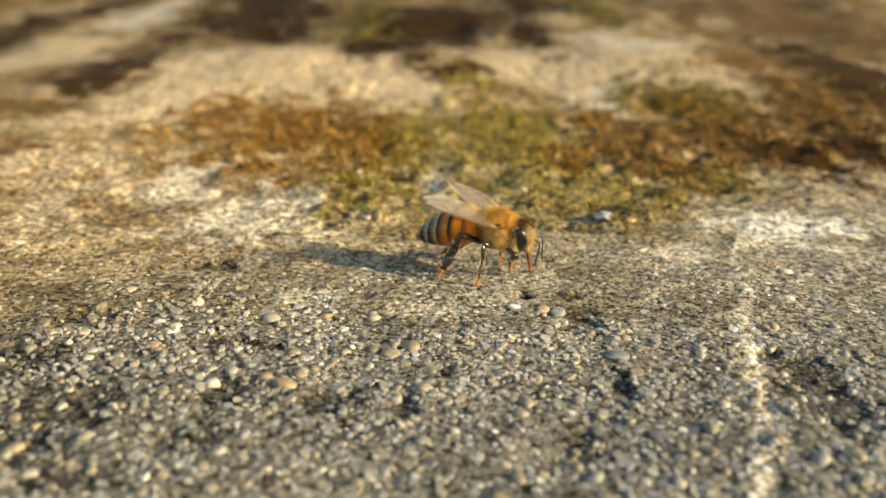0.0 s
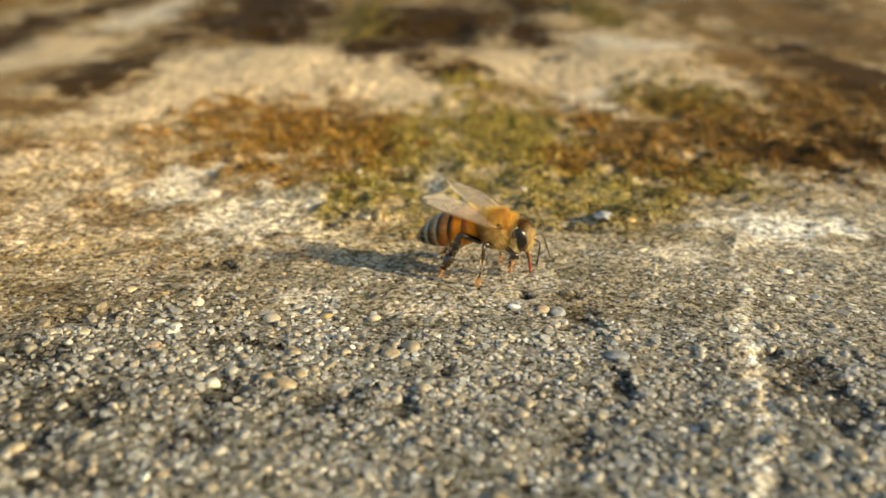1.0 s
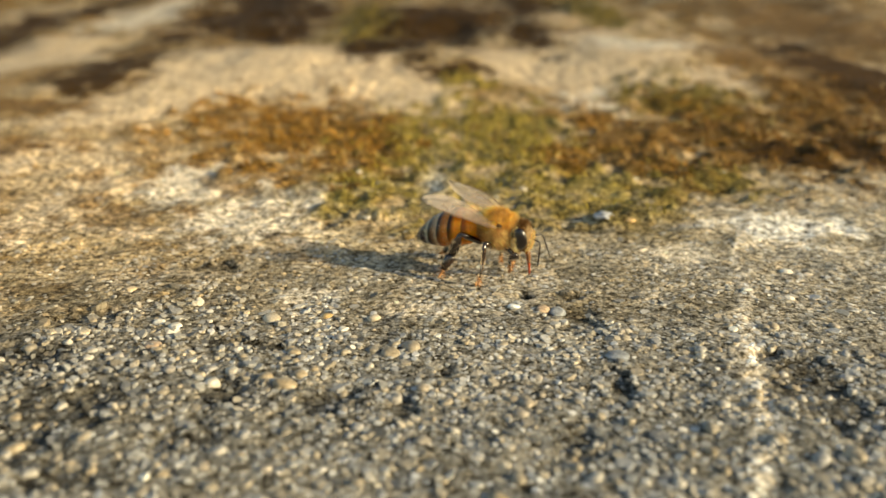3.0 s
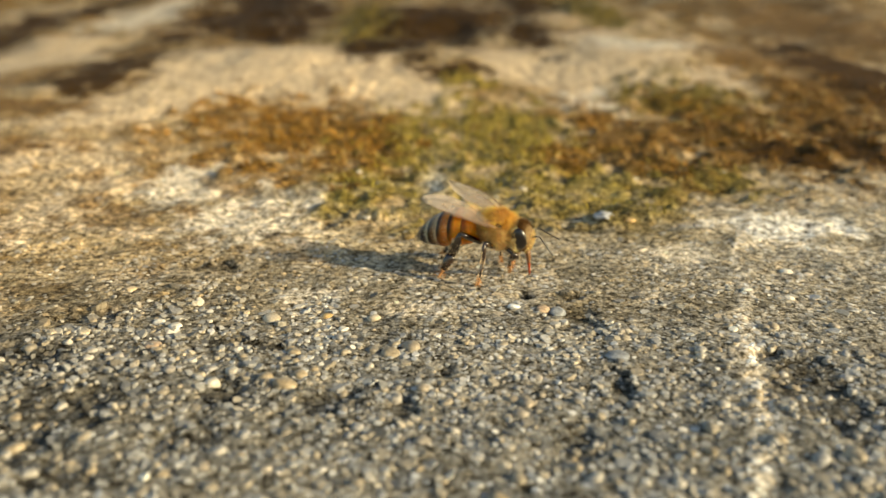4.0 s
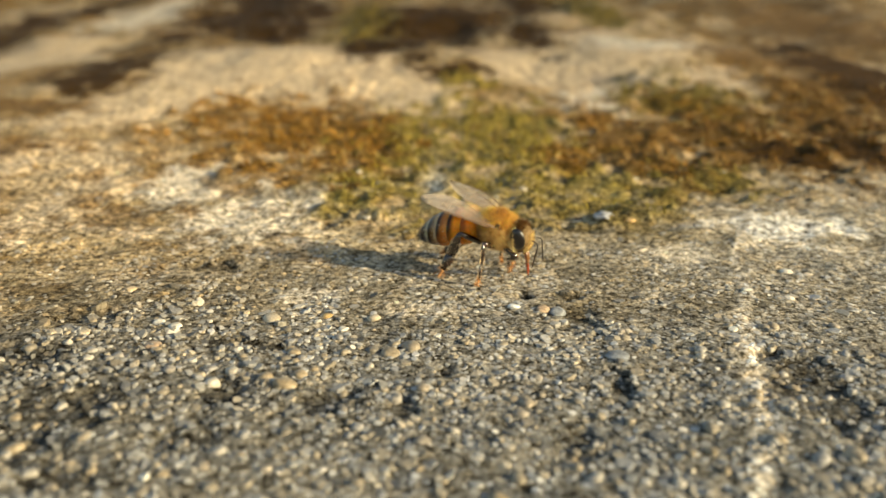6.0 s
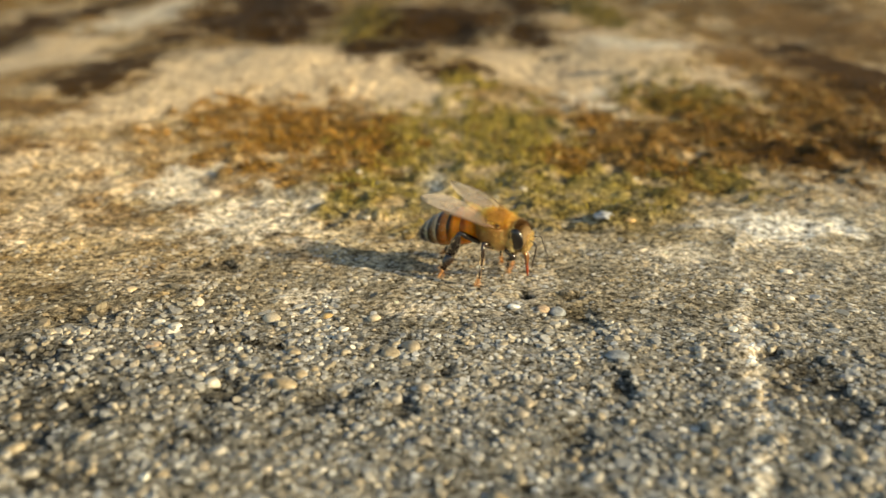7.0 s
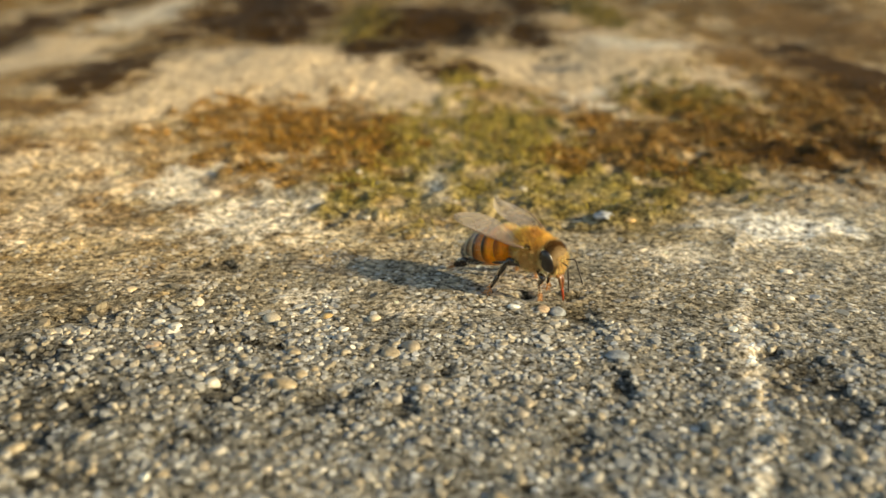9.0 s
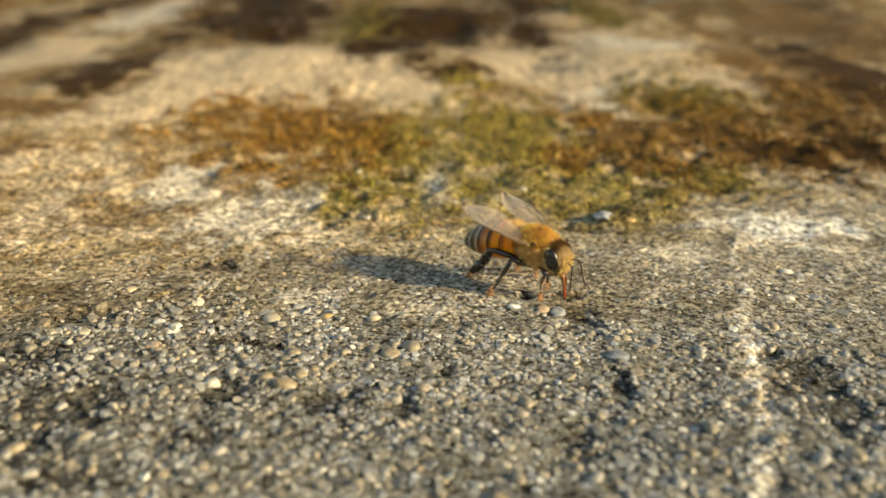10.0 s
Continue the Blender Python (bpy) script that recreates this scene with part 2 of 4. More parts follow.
def tones(x, y):
    """The stone's colours, patch by patch, with shade painted into the pits and the hole."""
    def over(c, mask, rgb):
        return c * (1 - mask[:, None]) + np.array(rgb) * mask[:, None]
    tan = step(-x * 0.55 + y + 0.006 * layered(x, y, 0.012, 3, 61), 0.002, 0.034)
    c = np.tile((0.208, 0.204, 0.192), (len(x), 1))
    worn = step(y + 0.007 * layered(x, y, 0.012, 4, 67, 0.6), -0.034, -0.002) * (0.75 + 0.25 * layered(x, y, 0.005, 3, 68))
    c = over(c, (worn * (0.32 + 0.5 * step(y, -0.016, 0.0))).clip(0, 1), (0.48, 0.437, 0.37))
    c = over(c, tan * 0.85, (0.325, 0.245, 0.138))
    c = over(c, step(layered(x, y, 0.04, 4, 66), 0.0, 0.6) * step(y, 0.09, 0.2) * 0.6, (0.17, 0.105, 0.04))
    c = over(c, step(y + 0.05 * layered(x, y, 0.05, 3, 64), 0.2, 0.3) * 0.8, (0.065, 0.043, 0.012))
    mottle = layered(x, y, 0.0045, 4, 85, 0.65)
    c = over(c, step(mottle, 0.05, 0.6) * 0.62 * step(y - 0.4 * x, -0.004, 0.02), (0.215, 0.135, 0.048))
    c = over(c, step(-mottle, 0.1, 0.7) * 0.55 * step(y - 0.4 * x, -0.004, 0.02), (0.50, 0.40, 0.26))
    streak = layered(x, y, 0.014, 4, 88, 0.6)
    back = step(y - 0.3 * x, 0.02, 0.045)
    c = over(c, step(streak, 0.1, 0.7) * 0.6 * back, (0.25, 0.145, 0.045))
    c = over(c, step(-streak, 0.1, 0.7) * 0.6 * back, (0.60, 0.49, 0.355))
    c = over(c, cover(x, y, CREAM, 0.6, 2) * 0.95, (0.58, 0.475, 0.35))
    c = over(c, cover(x, y, WHITE, 0.6, 3) * 0.92, (0.65, 0.60, 0.53))
    flecks = step(layered(x, y, 0.0048, 4, 89, 0.65), 0.12, 0.38) * step(-x, -0.004, 0.012) * step(y, 0.004, 0.016) * (1 - step(y, 0.05, 0.08))
    c = over(c, 0.72 * flecks, (0.21, 0.125, 0.043))
    c = over(c, cover(x, y, OLIVE, 0.9, 7, blend=0.14) * 0.9, (0.185, 0.15, 0.03))
    litter = step(layered(x, y, 0.0036, 3, 91, 0.6), 0.2, 0.5) * (1 - step(y, 0.045, 0.065)) * (1 - 0.7 * step(x, 0.008, 0.022))
    c = over(c, 0.65 * litter * cover(x, y, OLIVE, 0.9, 7, blend=0.14), (0.44, 0.37, 0.22))
    c = over(c, cover(x, y, RUST, 0.9, 8, blend=0.14) * 0.9, (0.15, 0.08, 0.012))
    c = c * (1 - 0.25 * step(x, 0.02, 0.045) * np.maximum(cover(x, y, OLIVE, 0.9, 7, blend=0.14), cover(x, y, RUST, 0.9, 8, blend=0.14)))[:, None]
    c = over(c, 0.85 * cover(x, y, BROWN, 0.8, 6, blend=0.12), (0.16, 0.095, 0.035))
    c = over(c, cover(x, y, DARK, 0.8, 4, blend=0.08), (0.050, 0.025, 0.003))
    # shade inside the pits, painted as a near-black tone
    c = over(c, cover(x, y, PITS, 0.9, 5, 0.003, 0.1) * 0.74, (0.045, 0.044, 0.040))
    c = over(c, 0.85 * hill(x, y, -1.0, 37, 1.8, 12), (0.56, 0.54, 0.50))
    # the small hole's dark inside, painted over its dent
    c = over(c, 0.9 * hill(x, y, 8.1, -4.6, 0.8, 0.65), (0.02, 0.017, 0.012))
    blot = step(layered(x, y, 0.0065, 4, 83, 0.6), -0.05, 0.55)
    c = over(c, blot * 0.42 * step(y, -0.026, -0.004) * (1 - step(y, 0.035, 0.06)), (0.15, 0.115, 0.052))
    c = over(c, (0.45 + 0.5 * blot) * 0.85 * hill(x, y, 20, 18, 13, 9), (0.15, 0.118, 0.05))
    c = over(c, 0.8 * (1 - blot) * hill(x, y, -7, 13, 12, 8), (0.56, 0.47, 0.33))
    c = over(c, 0.4 * (1 - blot) * hill(x, y, 15, -12, 12, 9), (0.36, 0.34, 0.305))
    c = over(c, 0.3 * hill(x, y, -34, -22, 14, 20), (0.10, 0.095, 0.085))
    c = over(c, 0.8 * cover(x, y, [(43, 17.6, 7.5, 4)], 0.7, 9), (0.72, 0.73, 0.75))
    c = over(c, 0.4 * hill(x, y, 16, 4, 9, 8), (0.19, 0.165, 0.115))
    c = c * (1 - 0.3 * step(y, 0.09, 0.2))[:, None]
    away = step(np.hypot(x, y - 0.1), 0.35, 0.7)
    c = over(c, away, (0.24, 0.19, 0.125)) * (1 + 0.2 * away * layered(x, y, 0.9, 2, 69))[:, None]
    return over(c, vein_cover(x, y) * 0.9, (0.66, 0.61, 0.54))


def mesh_of(name, verts, tris, mat, tone=None, smooth=True):
    """A mesh from arrays of places and triangles (or quads), quick for large ones."""
    me = bpy.data.meshes.new(name)
    n, k = tris.shape
    me.vertices.add(len(verts))
    me.vertices.foreach_set("co", np.ascontiguousarray(verts, dtype=np.float32).ravel())
    me.loops.add(n * k)
    me.loops.foreach_set("vertex_index", np.ascontiguousarray(tris, dtype=np.int32).ravel())
    me.polygons.add(n)
    me.polygons.foreach_set("loop_start", np.arange(0, n * k, k, dtype=np.int32))
    me.polygons.foreach_set("use_smooth", np.full(n, smooth, dtype=bool))
    me.update(calc_edges=True)
    if tone is not None:
        a = me.attributes.new("tone", 'FLOAT_COLOR', 'POINT')
        a.data.foreach_set("color", np.column_stack([tone, np.ones(len(tone))]).astype(np.float32).ravel())
    me.materials.append(mat)
    return me


def spread(lo, hi, pitch, reach):
    """Grid lines: even between lo and hi, then wider and wider out to reach."""
    mid = np.arange(lo, hi + pitch, pitch)
    out, s, d = [], pitch, 0.0
    while d < reach:
        s *= 1.03 if s < 0.003 else (1.0 if d < 0.36 else 1.3)
        d += s
        out.append(d)
    out = np.array(out)
    return np.concatenate([(lo - out)[::-1], mid, mid[-1] + out])


def build_ground():
    gx, gy = spread(-0.06, 0.06, 0.0003, 40), spread(-0.045, 0.055, 0.0003, 40)
    X, Y = (a.ravel() for a in np.meshgrid(gx, gy))
    Z = relief(X, Y)
    w, h = len(gx), len(gy)
    i = (np.arange(h - 1)[:, None] * w + np.arange(w - 1)[None, :]).ravel()
    quads = np.column_stack([i, i + 1, i + w + 1, i + w])
    # the near stone under the grains is a little darker
    near_dark = 0.12 * (1 - step(Y, 0.0, 0.014)) * (np.hypot(X, Y) < 0.07)
    me = mesh_of("ground", np.column_stack([X, Y, Z]), quads, STONE, tones(X, Y) * (1 - near_dark)[:, None])
    return tagged(new("ground", me), "rough grey and tan weathered stone with mossy and pale patches", "stone ground", kind="structure")


def icosphere(level):
    bm = bmesh.new()
    bmesh.ops.create_icosphere(bm, subdivisions=level, radius=1.0)
    v = np.array([p.co[:] for p in bm.verts])
    f = np.array([[p.index for p in q.verts] for q in bm.faces])
    bm.free()
    return v, f


def grain_tones(x, y, bright, rng):
    """A colour for each grain: the stone's there, pit shade too, with grey, ochre, pale and dark ones among them."""
    n = len(x)
    tone = tones(x, y) * bright
    k = rng.uniform(size=n)[:, None]
    grey = tone.mean(1, keepdims=True)
    tone = np.where(k < 0.3, tone * 0.45 + grey * 0.55 * np.array((1.02, 1.0, 1.0)), tone)
    tone = np.where((k > 0.5) & (k < 0.72), tone * np.array((1.13, 1.0, 0.82)), tone)
    tone = np.where((k > 0.86) & (k < 0.93), tone * 0.38, tone)
    tone = np.where(k > 0.955, 0.35 * tone + 0.65 * np.array((0.60, 0.54, 0.45)), tone)
    tone = tone * rng.lognormal(0, 0.24, n).clip(0.5, 1.8)[:, None]
    return tone.clip(0.01, 0.8)


def cell_outlines(x, y, w, bearing, most):
    """For seeds on a jittered grid: how far each one's own ground reaches along each bearing, up to its neighbours'."""
    reach = np.full(x.shape + (bearing.shape[-1],), most)
    cu, su = np.cos(bearing), np.sin(bearing)
    for i in range(-2, 3):
        for j in range(-2, 3):
            if i or j:
                dx, dy = np.roll(x, (i, j), (0, 1)) - x, np.roll(y, (i, j), (0, 1)) - y
                gap = dx * dx + dy * dy + w - np.roll(w, (i, j), (0, 1))
                ahead = dx[..., None] * cu + dy[..., None] * su
                reach = np.where(ahead > 1e-7, np.minimum(reach, gap[..., None] / (2 * np.maximum(ahead, 1e-7))), reach)
    return reach.clip(0.12 * most, most)


def packed_grains(name, label, x0, x1, y0, y1, pitch, bright, uneven, seed, keep=1.0, bury=0.0, k=9):
    """Flat-topped sand grains packed side by side in the stone, with narrow dark joints."""
    rng = np.random.default_rng(seed)
    gx, gy = np.meshgrid(np.arange(x0, x1, pitch), np.arange(y0, y1, pitch))
    x = gx + rng.uniform(-0.46, 0.46, gx.shape) * pitch
    y = gy + rng.uniform(-0.46, 0.46, gx.shape) * pitch
    w = rng.normal(size=gx.shape) * (0.55 * pitch) ** 2
    bearing = rng.uniform(0, 6.283, gx.shape)[..., None] + np.arange(k) * 6.28319 / k
    reach = cell_outlines(x, y, w, bearing, 0.85 * pitch).reshape(-1, k)
    x, y, bearing = x.ravel(), y.ravel(), bearing.reshape(-1, k)
    loose = uneven * (1 + 1.1 * step(-x, 0.006, 0.028) * (1 - step(y, -0.016, 0.004))) * (1 - 0.35 * step(y, -0.004, 0.012))
    bare = 1.1 * np.maximum(np.maximum(cover(x, y, WHITE, 0.6, 3), cover(x, y, CREAM, 0.6, 2)), cover(x, y, OLIVE, 0.9, 7, blend=0.14)) + 0.4 * cover(x, y, PITS, 0.5, 5, 0.003)
    ok = (np.abs(x) < 0.56 * (y + 0.092)) & (hill(x, y, 8.1, -4.6, 0.9, 0.75) < 0.35) & (rng.uniform(size=len(x)) > 0.6 * vein_cover(x, y)) & (rng.uniform(size=len(x)) < keep * (1 - 0.75 * bare).clip(0, 1) * (1 - 0.10 * loose) * (1 + 0.12 * field(x, y, 0.005, 81)))
    x, y, bearing, reach, loose = x[ok], y[ok], bearing[ok], reach[ok], loose[ok]
    n = len(x)
    reach = 0.6 * reach + 0.2 * np.roll(reach, 1, 1) + 0.2 * np.roll(reach, -1, 1)
    reach = reach * (0.93 + 0.05 * rng.normal(size=(n, k)).clip(-1.5, 1.5)) * rng.uniform(0.86, 1.0, n)[:, None]
    r = reach.mean(1)
    high = (bury + 0.05 * loose * rng.normal(size=n).clip(-1.8, 2.2) + 0.05 * layered(x, y, 0.0035, 3, 87)) * MM + 0.06 * r
    lean = rng.normal(size=(n, 2)) * 0.12 * loose[:, None].clip(0.6, 2)
    cu, su = np.cos(bearing) * reach, np.sin(bearing) * reach
    rings = []
    for out, lift in ((1.0, None), (0.98, -0.20), (0.86, -0.04)):
        px, py = cu * out, su * out
        pz = np.repeat((-0.22 * MM - 0.2 * r)[:, None], k, 1) if lift is None else (high + lift * r)[:, None] + px * lean[:, :1] + py * lean[:, 1:] + rng.normal(size=(n, k)) * 0.05 * r[:, None]
        rings.append(np.stack([px, py, pz], 2))
    rings.append(np.stack([0 * x, 0 * x, high], 1)[:, None, :])
    p = np.concatenate(rings, 1) + np.stack([x, y, relief(x, y)], 1)[:, None, :]
    f = []
    for i in range(k):
        j = (i + 1) % k
        f += [(i, j, k + j), (i, k + j, k + i), (k + i, k + j, 2 * k + j), (k + i, 2 * k + j, 2 * k + i), (2 * k + i, 2 * k + j, 3 * k)]
    f = np.array(f)
    m = 3 * k + 1
    tone = np.repeat(grain_tones(x, y, bright, rng), m, axis=0)
    tris = (f[None] + (np.arange(n) * m)[:, None, None]).reshape(-1, 3)
    me = mesh_of(name, p.reshape(-1, 3), tris, GRAIN, tone, False)
    return tagged(new(name, me), label, "sand grains", kind="stuff")


def build_moss(seed=5):
    """Short moss blades in loose tufts on the damp part of the stone."""
    rng = np.random.default_rng(seed)
    n = 90000
    x, y = rng.uniform(-0.075, 0.105, n), rng.uniform(0.018, 0.135, n)
    olive, rust = cover(x, y, OLIVE, 0.9, 7, blend=0.14), cover(x, y, RUST, 0.9, 8, blend=0.14)
    tuft = step(layered(x, y, 0.005, 2, 55), -0.3, 0.5)
    ok = (hill(x, y, -1.0, 37, 1.8, 11) < 0.35) & (rng.uniform(size=n) < np.maximum(olive, rust) * tuft * (0.3 + 0.6 * step(y, 0.03, 0.06)))
    x, y, olive, rust = x[ok], y[ok], olive[ok], rust[ok]
    n = len(x)
    z = relief(x, y)
    stalk = rng.uniform(size=n) < 0.07 * step(y, 0.035, 0.06)     # thin spore stalks
    length = np.where(stalk, rng.uniform(1.2, 2.6, n), rng.uniform(0.7, 2.0, n)) * MM
    width = np.where(stalk, 0.16 * MM, length * rng.uniform(0.07, 0.14, n))
    a, lean = rng.uniform(0, 6.283, n), np.where(stalk, rng.uniform(0.1, 0.9, n), rng.uniform(0.3, 1.3, n))
    d = np.stack([np.cos(a) * np.sin(lean), np.sin(a) * np.sin(lean), np.cos(lean)], 1)
    s = np.stack([-np.sin(a), np.cos(a), np.zeros(n)], 1)
    base = np.stack([x, y, z - 0.1 * MM], 1)
    droop = np.array((0, 0, -0.25)) * np.where(stalk, 0.1, 1.0)[:, None] * length[:, None]
    mid = base + d * (0.55 * length)[:, None]
    tip = base + d * length[:, None] + droop
    v = np.stack([base - s * width[:, None] * 0.4, base + s * width[:, None] * 0.4,
                  mid + s * width[:, None] * 0.5, mid - s * width[:, None] * 0.5, tip], 1)
    f = np.array([(0, 1, 2), (0, 2, 3), (3, 2, 4)])
    tone = np.where((rust > olive)[:, None], np.array((0.31, 0.145, 0.018)), np.array((0.25, 0.19, 0.025)))
    tone = tone * (rng.uniform(0.5, 1.6, n) * (1 - 0.32 * step(x, 0.02, 0.045)))[:, None]
    tone = np.where(rng.uniform(size=n)[:, None] < 0.12, np.array((0.42, 0.33, 0.16)), tone)
    tone = np.where(stalk[:, None], np.array((0.28, 0.16, 0.045)), tone)
    tris = (f[None] + (np.arange(n) * 5)[:, None, None]).reshape(-1, 3)
    me = mesh_of("moss", v.reshape(-1, 3), tris, MOSS, np.repeat(tone, 5, axis=0))
    return tagged(new("moss", me), "short rusty and olive moss blades on damp stone", "moss", kind="stuff")


ground = build_ground()
packed_grains("sand_grains", "coarse grey and tan sand grains packed in the stone", -0.036, 0.036, -0.046, -0.014, 0.00056, 1.42, 1.15, 4, 0.92, 0.01)
packed_grains("sand_grains", "large flat tan grains set in the stone", -0.040, 0.040, -0.046, -0.002, 0.00105, 1.15, 1.3, 6, 0.2, 0.0)
packed_grains("sand_grains", "fine grey and tan sand grains packed in the stone", -0.054, 0.054, -0.014, 0.012, 0.00052, 1.3, 0.95, 2, 0.88, -0.03)
packed_grains("sand_grains", "tan sand grains scattered on the weathered stone", -0.075, 0.075, 0.012, 0.045, 0.00085, 1.0, 0.7, 3, 0.4, -0.02, 7)
build_moss()


# ---- bee materials ----
def cuticle(name, rough=0.3, spec=0.5, glow=0.0):
    """Insect shell that takes its pigment from the mesh."""
    m = Nodes(name)
    c = m.mix(1.0, m.attr("tone").outputs["Color"], m.ramp(m.noise(2500, 3), [(0.3, (0.75, 0.72, 0.7)), (0.7, (1.2, 1.2, 1.2))]), 'MULTIPLY')
    m.base(c)
    m.rough(rough)
    m.bsdf.inputs["Specular IOR Level"].default_value = spec
    m.bump(m.noise(9000, 2), 0.02 * MM, 0.5)
    m.bsdf.inputs["Subsurface Weight"].default_value = glow
    m.bsdf.inputs["Subsurface Radius"].default_value = (1.0, 0.35, 0.08)
    m.bsdf.inputs["Subsurface Scale"].default_value = 1.6 * MM
    return m.mat


def fur_material():
    m = Nodes("bee_fur")
    m.base(m.attr("tone").outputs["Color"])
    m.rough(0.5)
    tr = m.add("ShaderNodeBsdfTranslucent")
    m.link(m.attr("tone").outputs["Color"], tr.inputs[0])
    mx = m.add("ShaderNodeMixShader")
    mx.inputs[0].default_value = 0.62
    m.link(m.bsdf.outputs[0], mx.inputs[1])
    m.link(tr.outputs[0], mx.inputs[2])
    m.link(mx.outputs[0], m.out.inputs[0])
    return m.mat


def wing_material(name, solid):
    m = Nodes(name)
    m.base(m.ramp(m.noise(700, 3), [(0.3, (0.40, 0.33, 0.27)), (0.7, (0.52, 0.45, 0.39))]))
    m.rough(0.28)
    m.bsdf.inputs["Specular IOR Level"].default_value = 0.4
    m.bump(m.noise(1500, 3), 0.06 * MM, 0.6)
    clear = m.add("ShaderNodeBsdfTransparent")
    clear.inputs[0].default_value = (0.93, 0.88, 0.82, 1)
    mx = m.add("ShaderNodeMixShader")
    along_wing = m.add("ShaderNodeSeparateXYZ")
    m.link(m.coords(), along_wing.inputs[0])
    m.link(m.math('MULTIPLY', m.ramp(m.math('MULTIPLY', along_wing.outputs[0], -100.0), [(0.1, (0.35,) * 3), (0.55, (1.0,) * 3)]), solid), mx.inputs[0])
    m.link(clear.outputs[0], mx.inputs[1])
    m.link(m.bsdf.outputs[0], mx.inputs[2])
    m.link(mx.outputs[0], m.out.inputs[0])
    return m.mat


def plain(name, rgb, rough, spec=0.5, bumps=3000):
    m = Nodes(name)
    m.base(m.mix(1.0, rgb, m.ramp(m.noise(bumps, 3), [(0.3, (0.7, 0.7, 0.7)), (0.7, (1.3, 1.3, 1.3))]), 'MULTIPLY'))
    m.rough(rough)
    m.bsdf.inputs["Specular IOR Level"].default_value = spec
    return m.mat


SHELL = cuticle("bee_shell", 0.36, 0.25, 0.55)
FUZZY = cuticle("bee_furred_shell", 0.75, 0.2)
FUR = fur_material()
WING = wing_material("wing_membrane", 0.42)
EYE_BLACK = plain("eye_gloss", (0.007, 0.004, 0.003), 0.28, 0.8)
LEG_DARK = cuticle("leg_shell", 0.22, 0.9)
LEG_TONE, BRISTLE_TONE = (0.022, 0.010, 0.005), (0.80, 0.62, 0.40)
LEG_AMBER = plain("foot_amber", (0.42, 0.19, 0.06), 0.4)
FOOT_BROWN = plain("foot_brown", (0.40, 0.185, 0.06), 0.4)
TONGUE_RED = plain("tongue_red", (0.30, 0.048, 0.02), 0.2, 0.6)
MOUTH_BROWN = plain("mouth_brown", (0.17, 0.075, 0.03), 0.18, 0.7)
VEIN_BROWN = plain("wing_vein", (0.30, 0.19, 0.12), 0.4)
ANTENNA_DARK = plain("antenna_shell", (0.028, 0.018, 0.012), 0.35)


# ---- shapes ----
class Shape:
    """Points and faces gathered for one mesh; sizes in millimetres."""

    def __init__(self):
        self.v, self.f, self.c = [], [], []

    def add(self, verts, faces, tone=(0.5, 0.5, 0.5)):
        n = len(self.v)
        self.v += [tuple(p) for p in verts]
        self.f += [tuple(i + n for i in q) for q in faces]
        self.c += [tuple(t) for t in tone] if hasattr(tone[0], "__len__") else [tuple(tone)] * len(verts)
        return self

    def rings(self, rings, tone=(0.5, 0.5, 0.5), closed=True):
        """Skin over rings of equal count; the ends are closed with fans."""
        k, verts, faces = len(rings[0]), [p for r in rings for p in r], []
        for j in range(len(rings) - 1):
            for i in range(k):
                a, b = j * k + i, j * k + (i + 1) % k
                faces.append((a, b, b + k, a + k))
        if hasattr(tone[0], "__len__"):
            cols = list(tone) if len(tone) == len(verts) else [t for t in tone for _ in range(k)]
        else:
            cols = [tone] * len(verts)
        if closed:
            for j, flip in ((0, True), (len(rings) - 1, False)):
                verts.append(tuple(np.mean(rings[j], axis=0)))
                cols.append(cols[j * k])
                m = len(verts) - 1
                for i in range(k):
                    a, b = j * k + i, j * k + (i + 1) % k
                    faces.append((b, a, m) if flip else (a, b, m))
        return self.add(verts, faces, cols)

    def tube(self, path, radii, seg=10, tone=(0.5, 0.5, 0.5), flat=1.0):
        path = [Vector(p) for p in path]
        rings, side = [], None
        for i, p in enumerate(path):
            d = (path[min(i + 1, len(path) - 1)] - path[max(i - 1, 0)]).normalized()
            ref = Vector((0, 1, 0)) if abs(d.y) < 0.9 else Vector((0, 0, 1))
            u = d.cross(ref).normalized()
            w = d.cross(u).normalized()
            rings.append([tuple(p + u * math.cos(a) * radii[i] + w * math.sin(a) * radii[i] * flat)
                          for a in (6.28319 * k / seg for k in range(seg))])
        return self.rings(rings, tone)

    def ball(self, centre, radii, seg=20, rows=14, warp=None, tone=(0.5, 0.5, 0.5)):
        rings, tones_ = [], []
        for j in range(rows + 1):
            th = math.pi * (0.02 + 0.96 * j / rows)
            ring = []
            for k in range(seg):
                ph = 6.28319 * k / seg
                q = Vector((math.sin(th) * math.cos(ph), math.sin(th) * math.sin(ph), math.cos(th)))
                q = warp(q) if warp else q
                ring.append(tuple(centre[i] + radii[i] * q[i] for i in range(3)))
            rings.append(ring[::-1])
        return self.rings(rings, tone)

    def mesh(self, name, mat, smooth=True):
        me = bpy.data.meshes.new(name)
        me.from_pydata([tuple(x * MM for x in p) for p in self.v], [], self.f)
        a = me.attributes.new("tone", 'FLOAT_COLOR', 'POINT')
        a.data.foreach_set("color", np.column_stack([np.array(self.c), np.ones(len(self.c))]).astype(np.float32).ravel())
        me.polygons.foreach_set("use_smooth", [smooth] * len(me.polygons))
        me.materials.append(mat)
        me.update()
        return me


def part(name, shape, mat, parent, label="", at=None):
    ob = new(name, shape if isinstance(shape, bpy.types.Mesh) else shape.mesh(name, mat))
    ob.parent = parent
    if at is not None:
        ob.matrix_basis = at
    if label:
        ob["label"] = label
    return ob


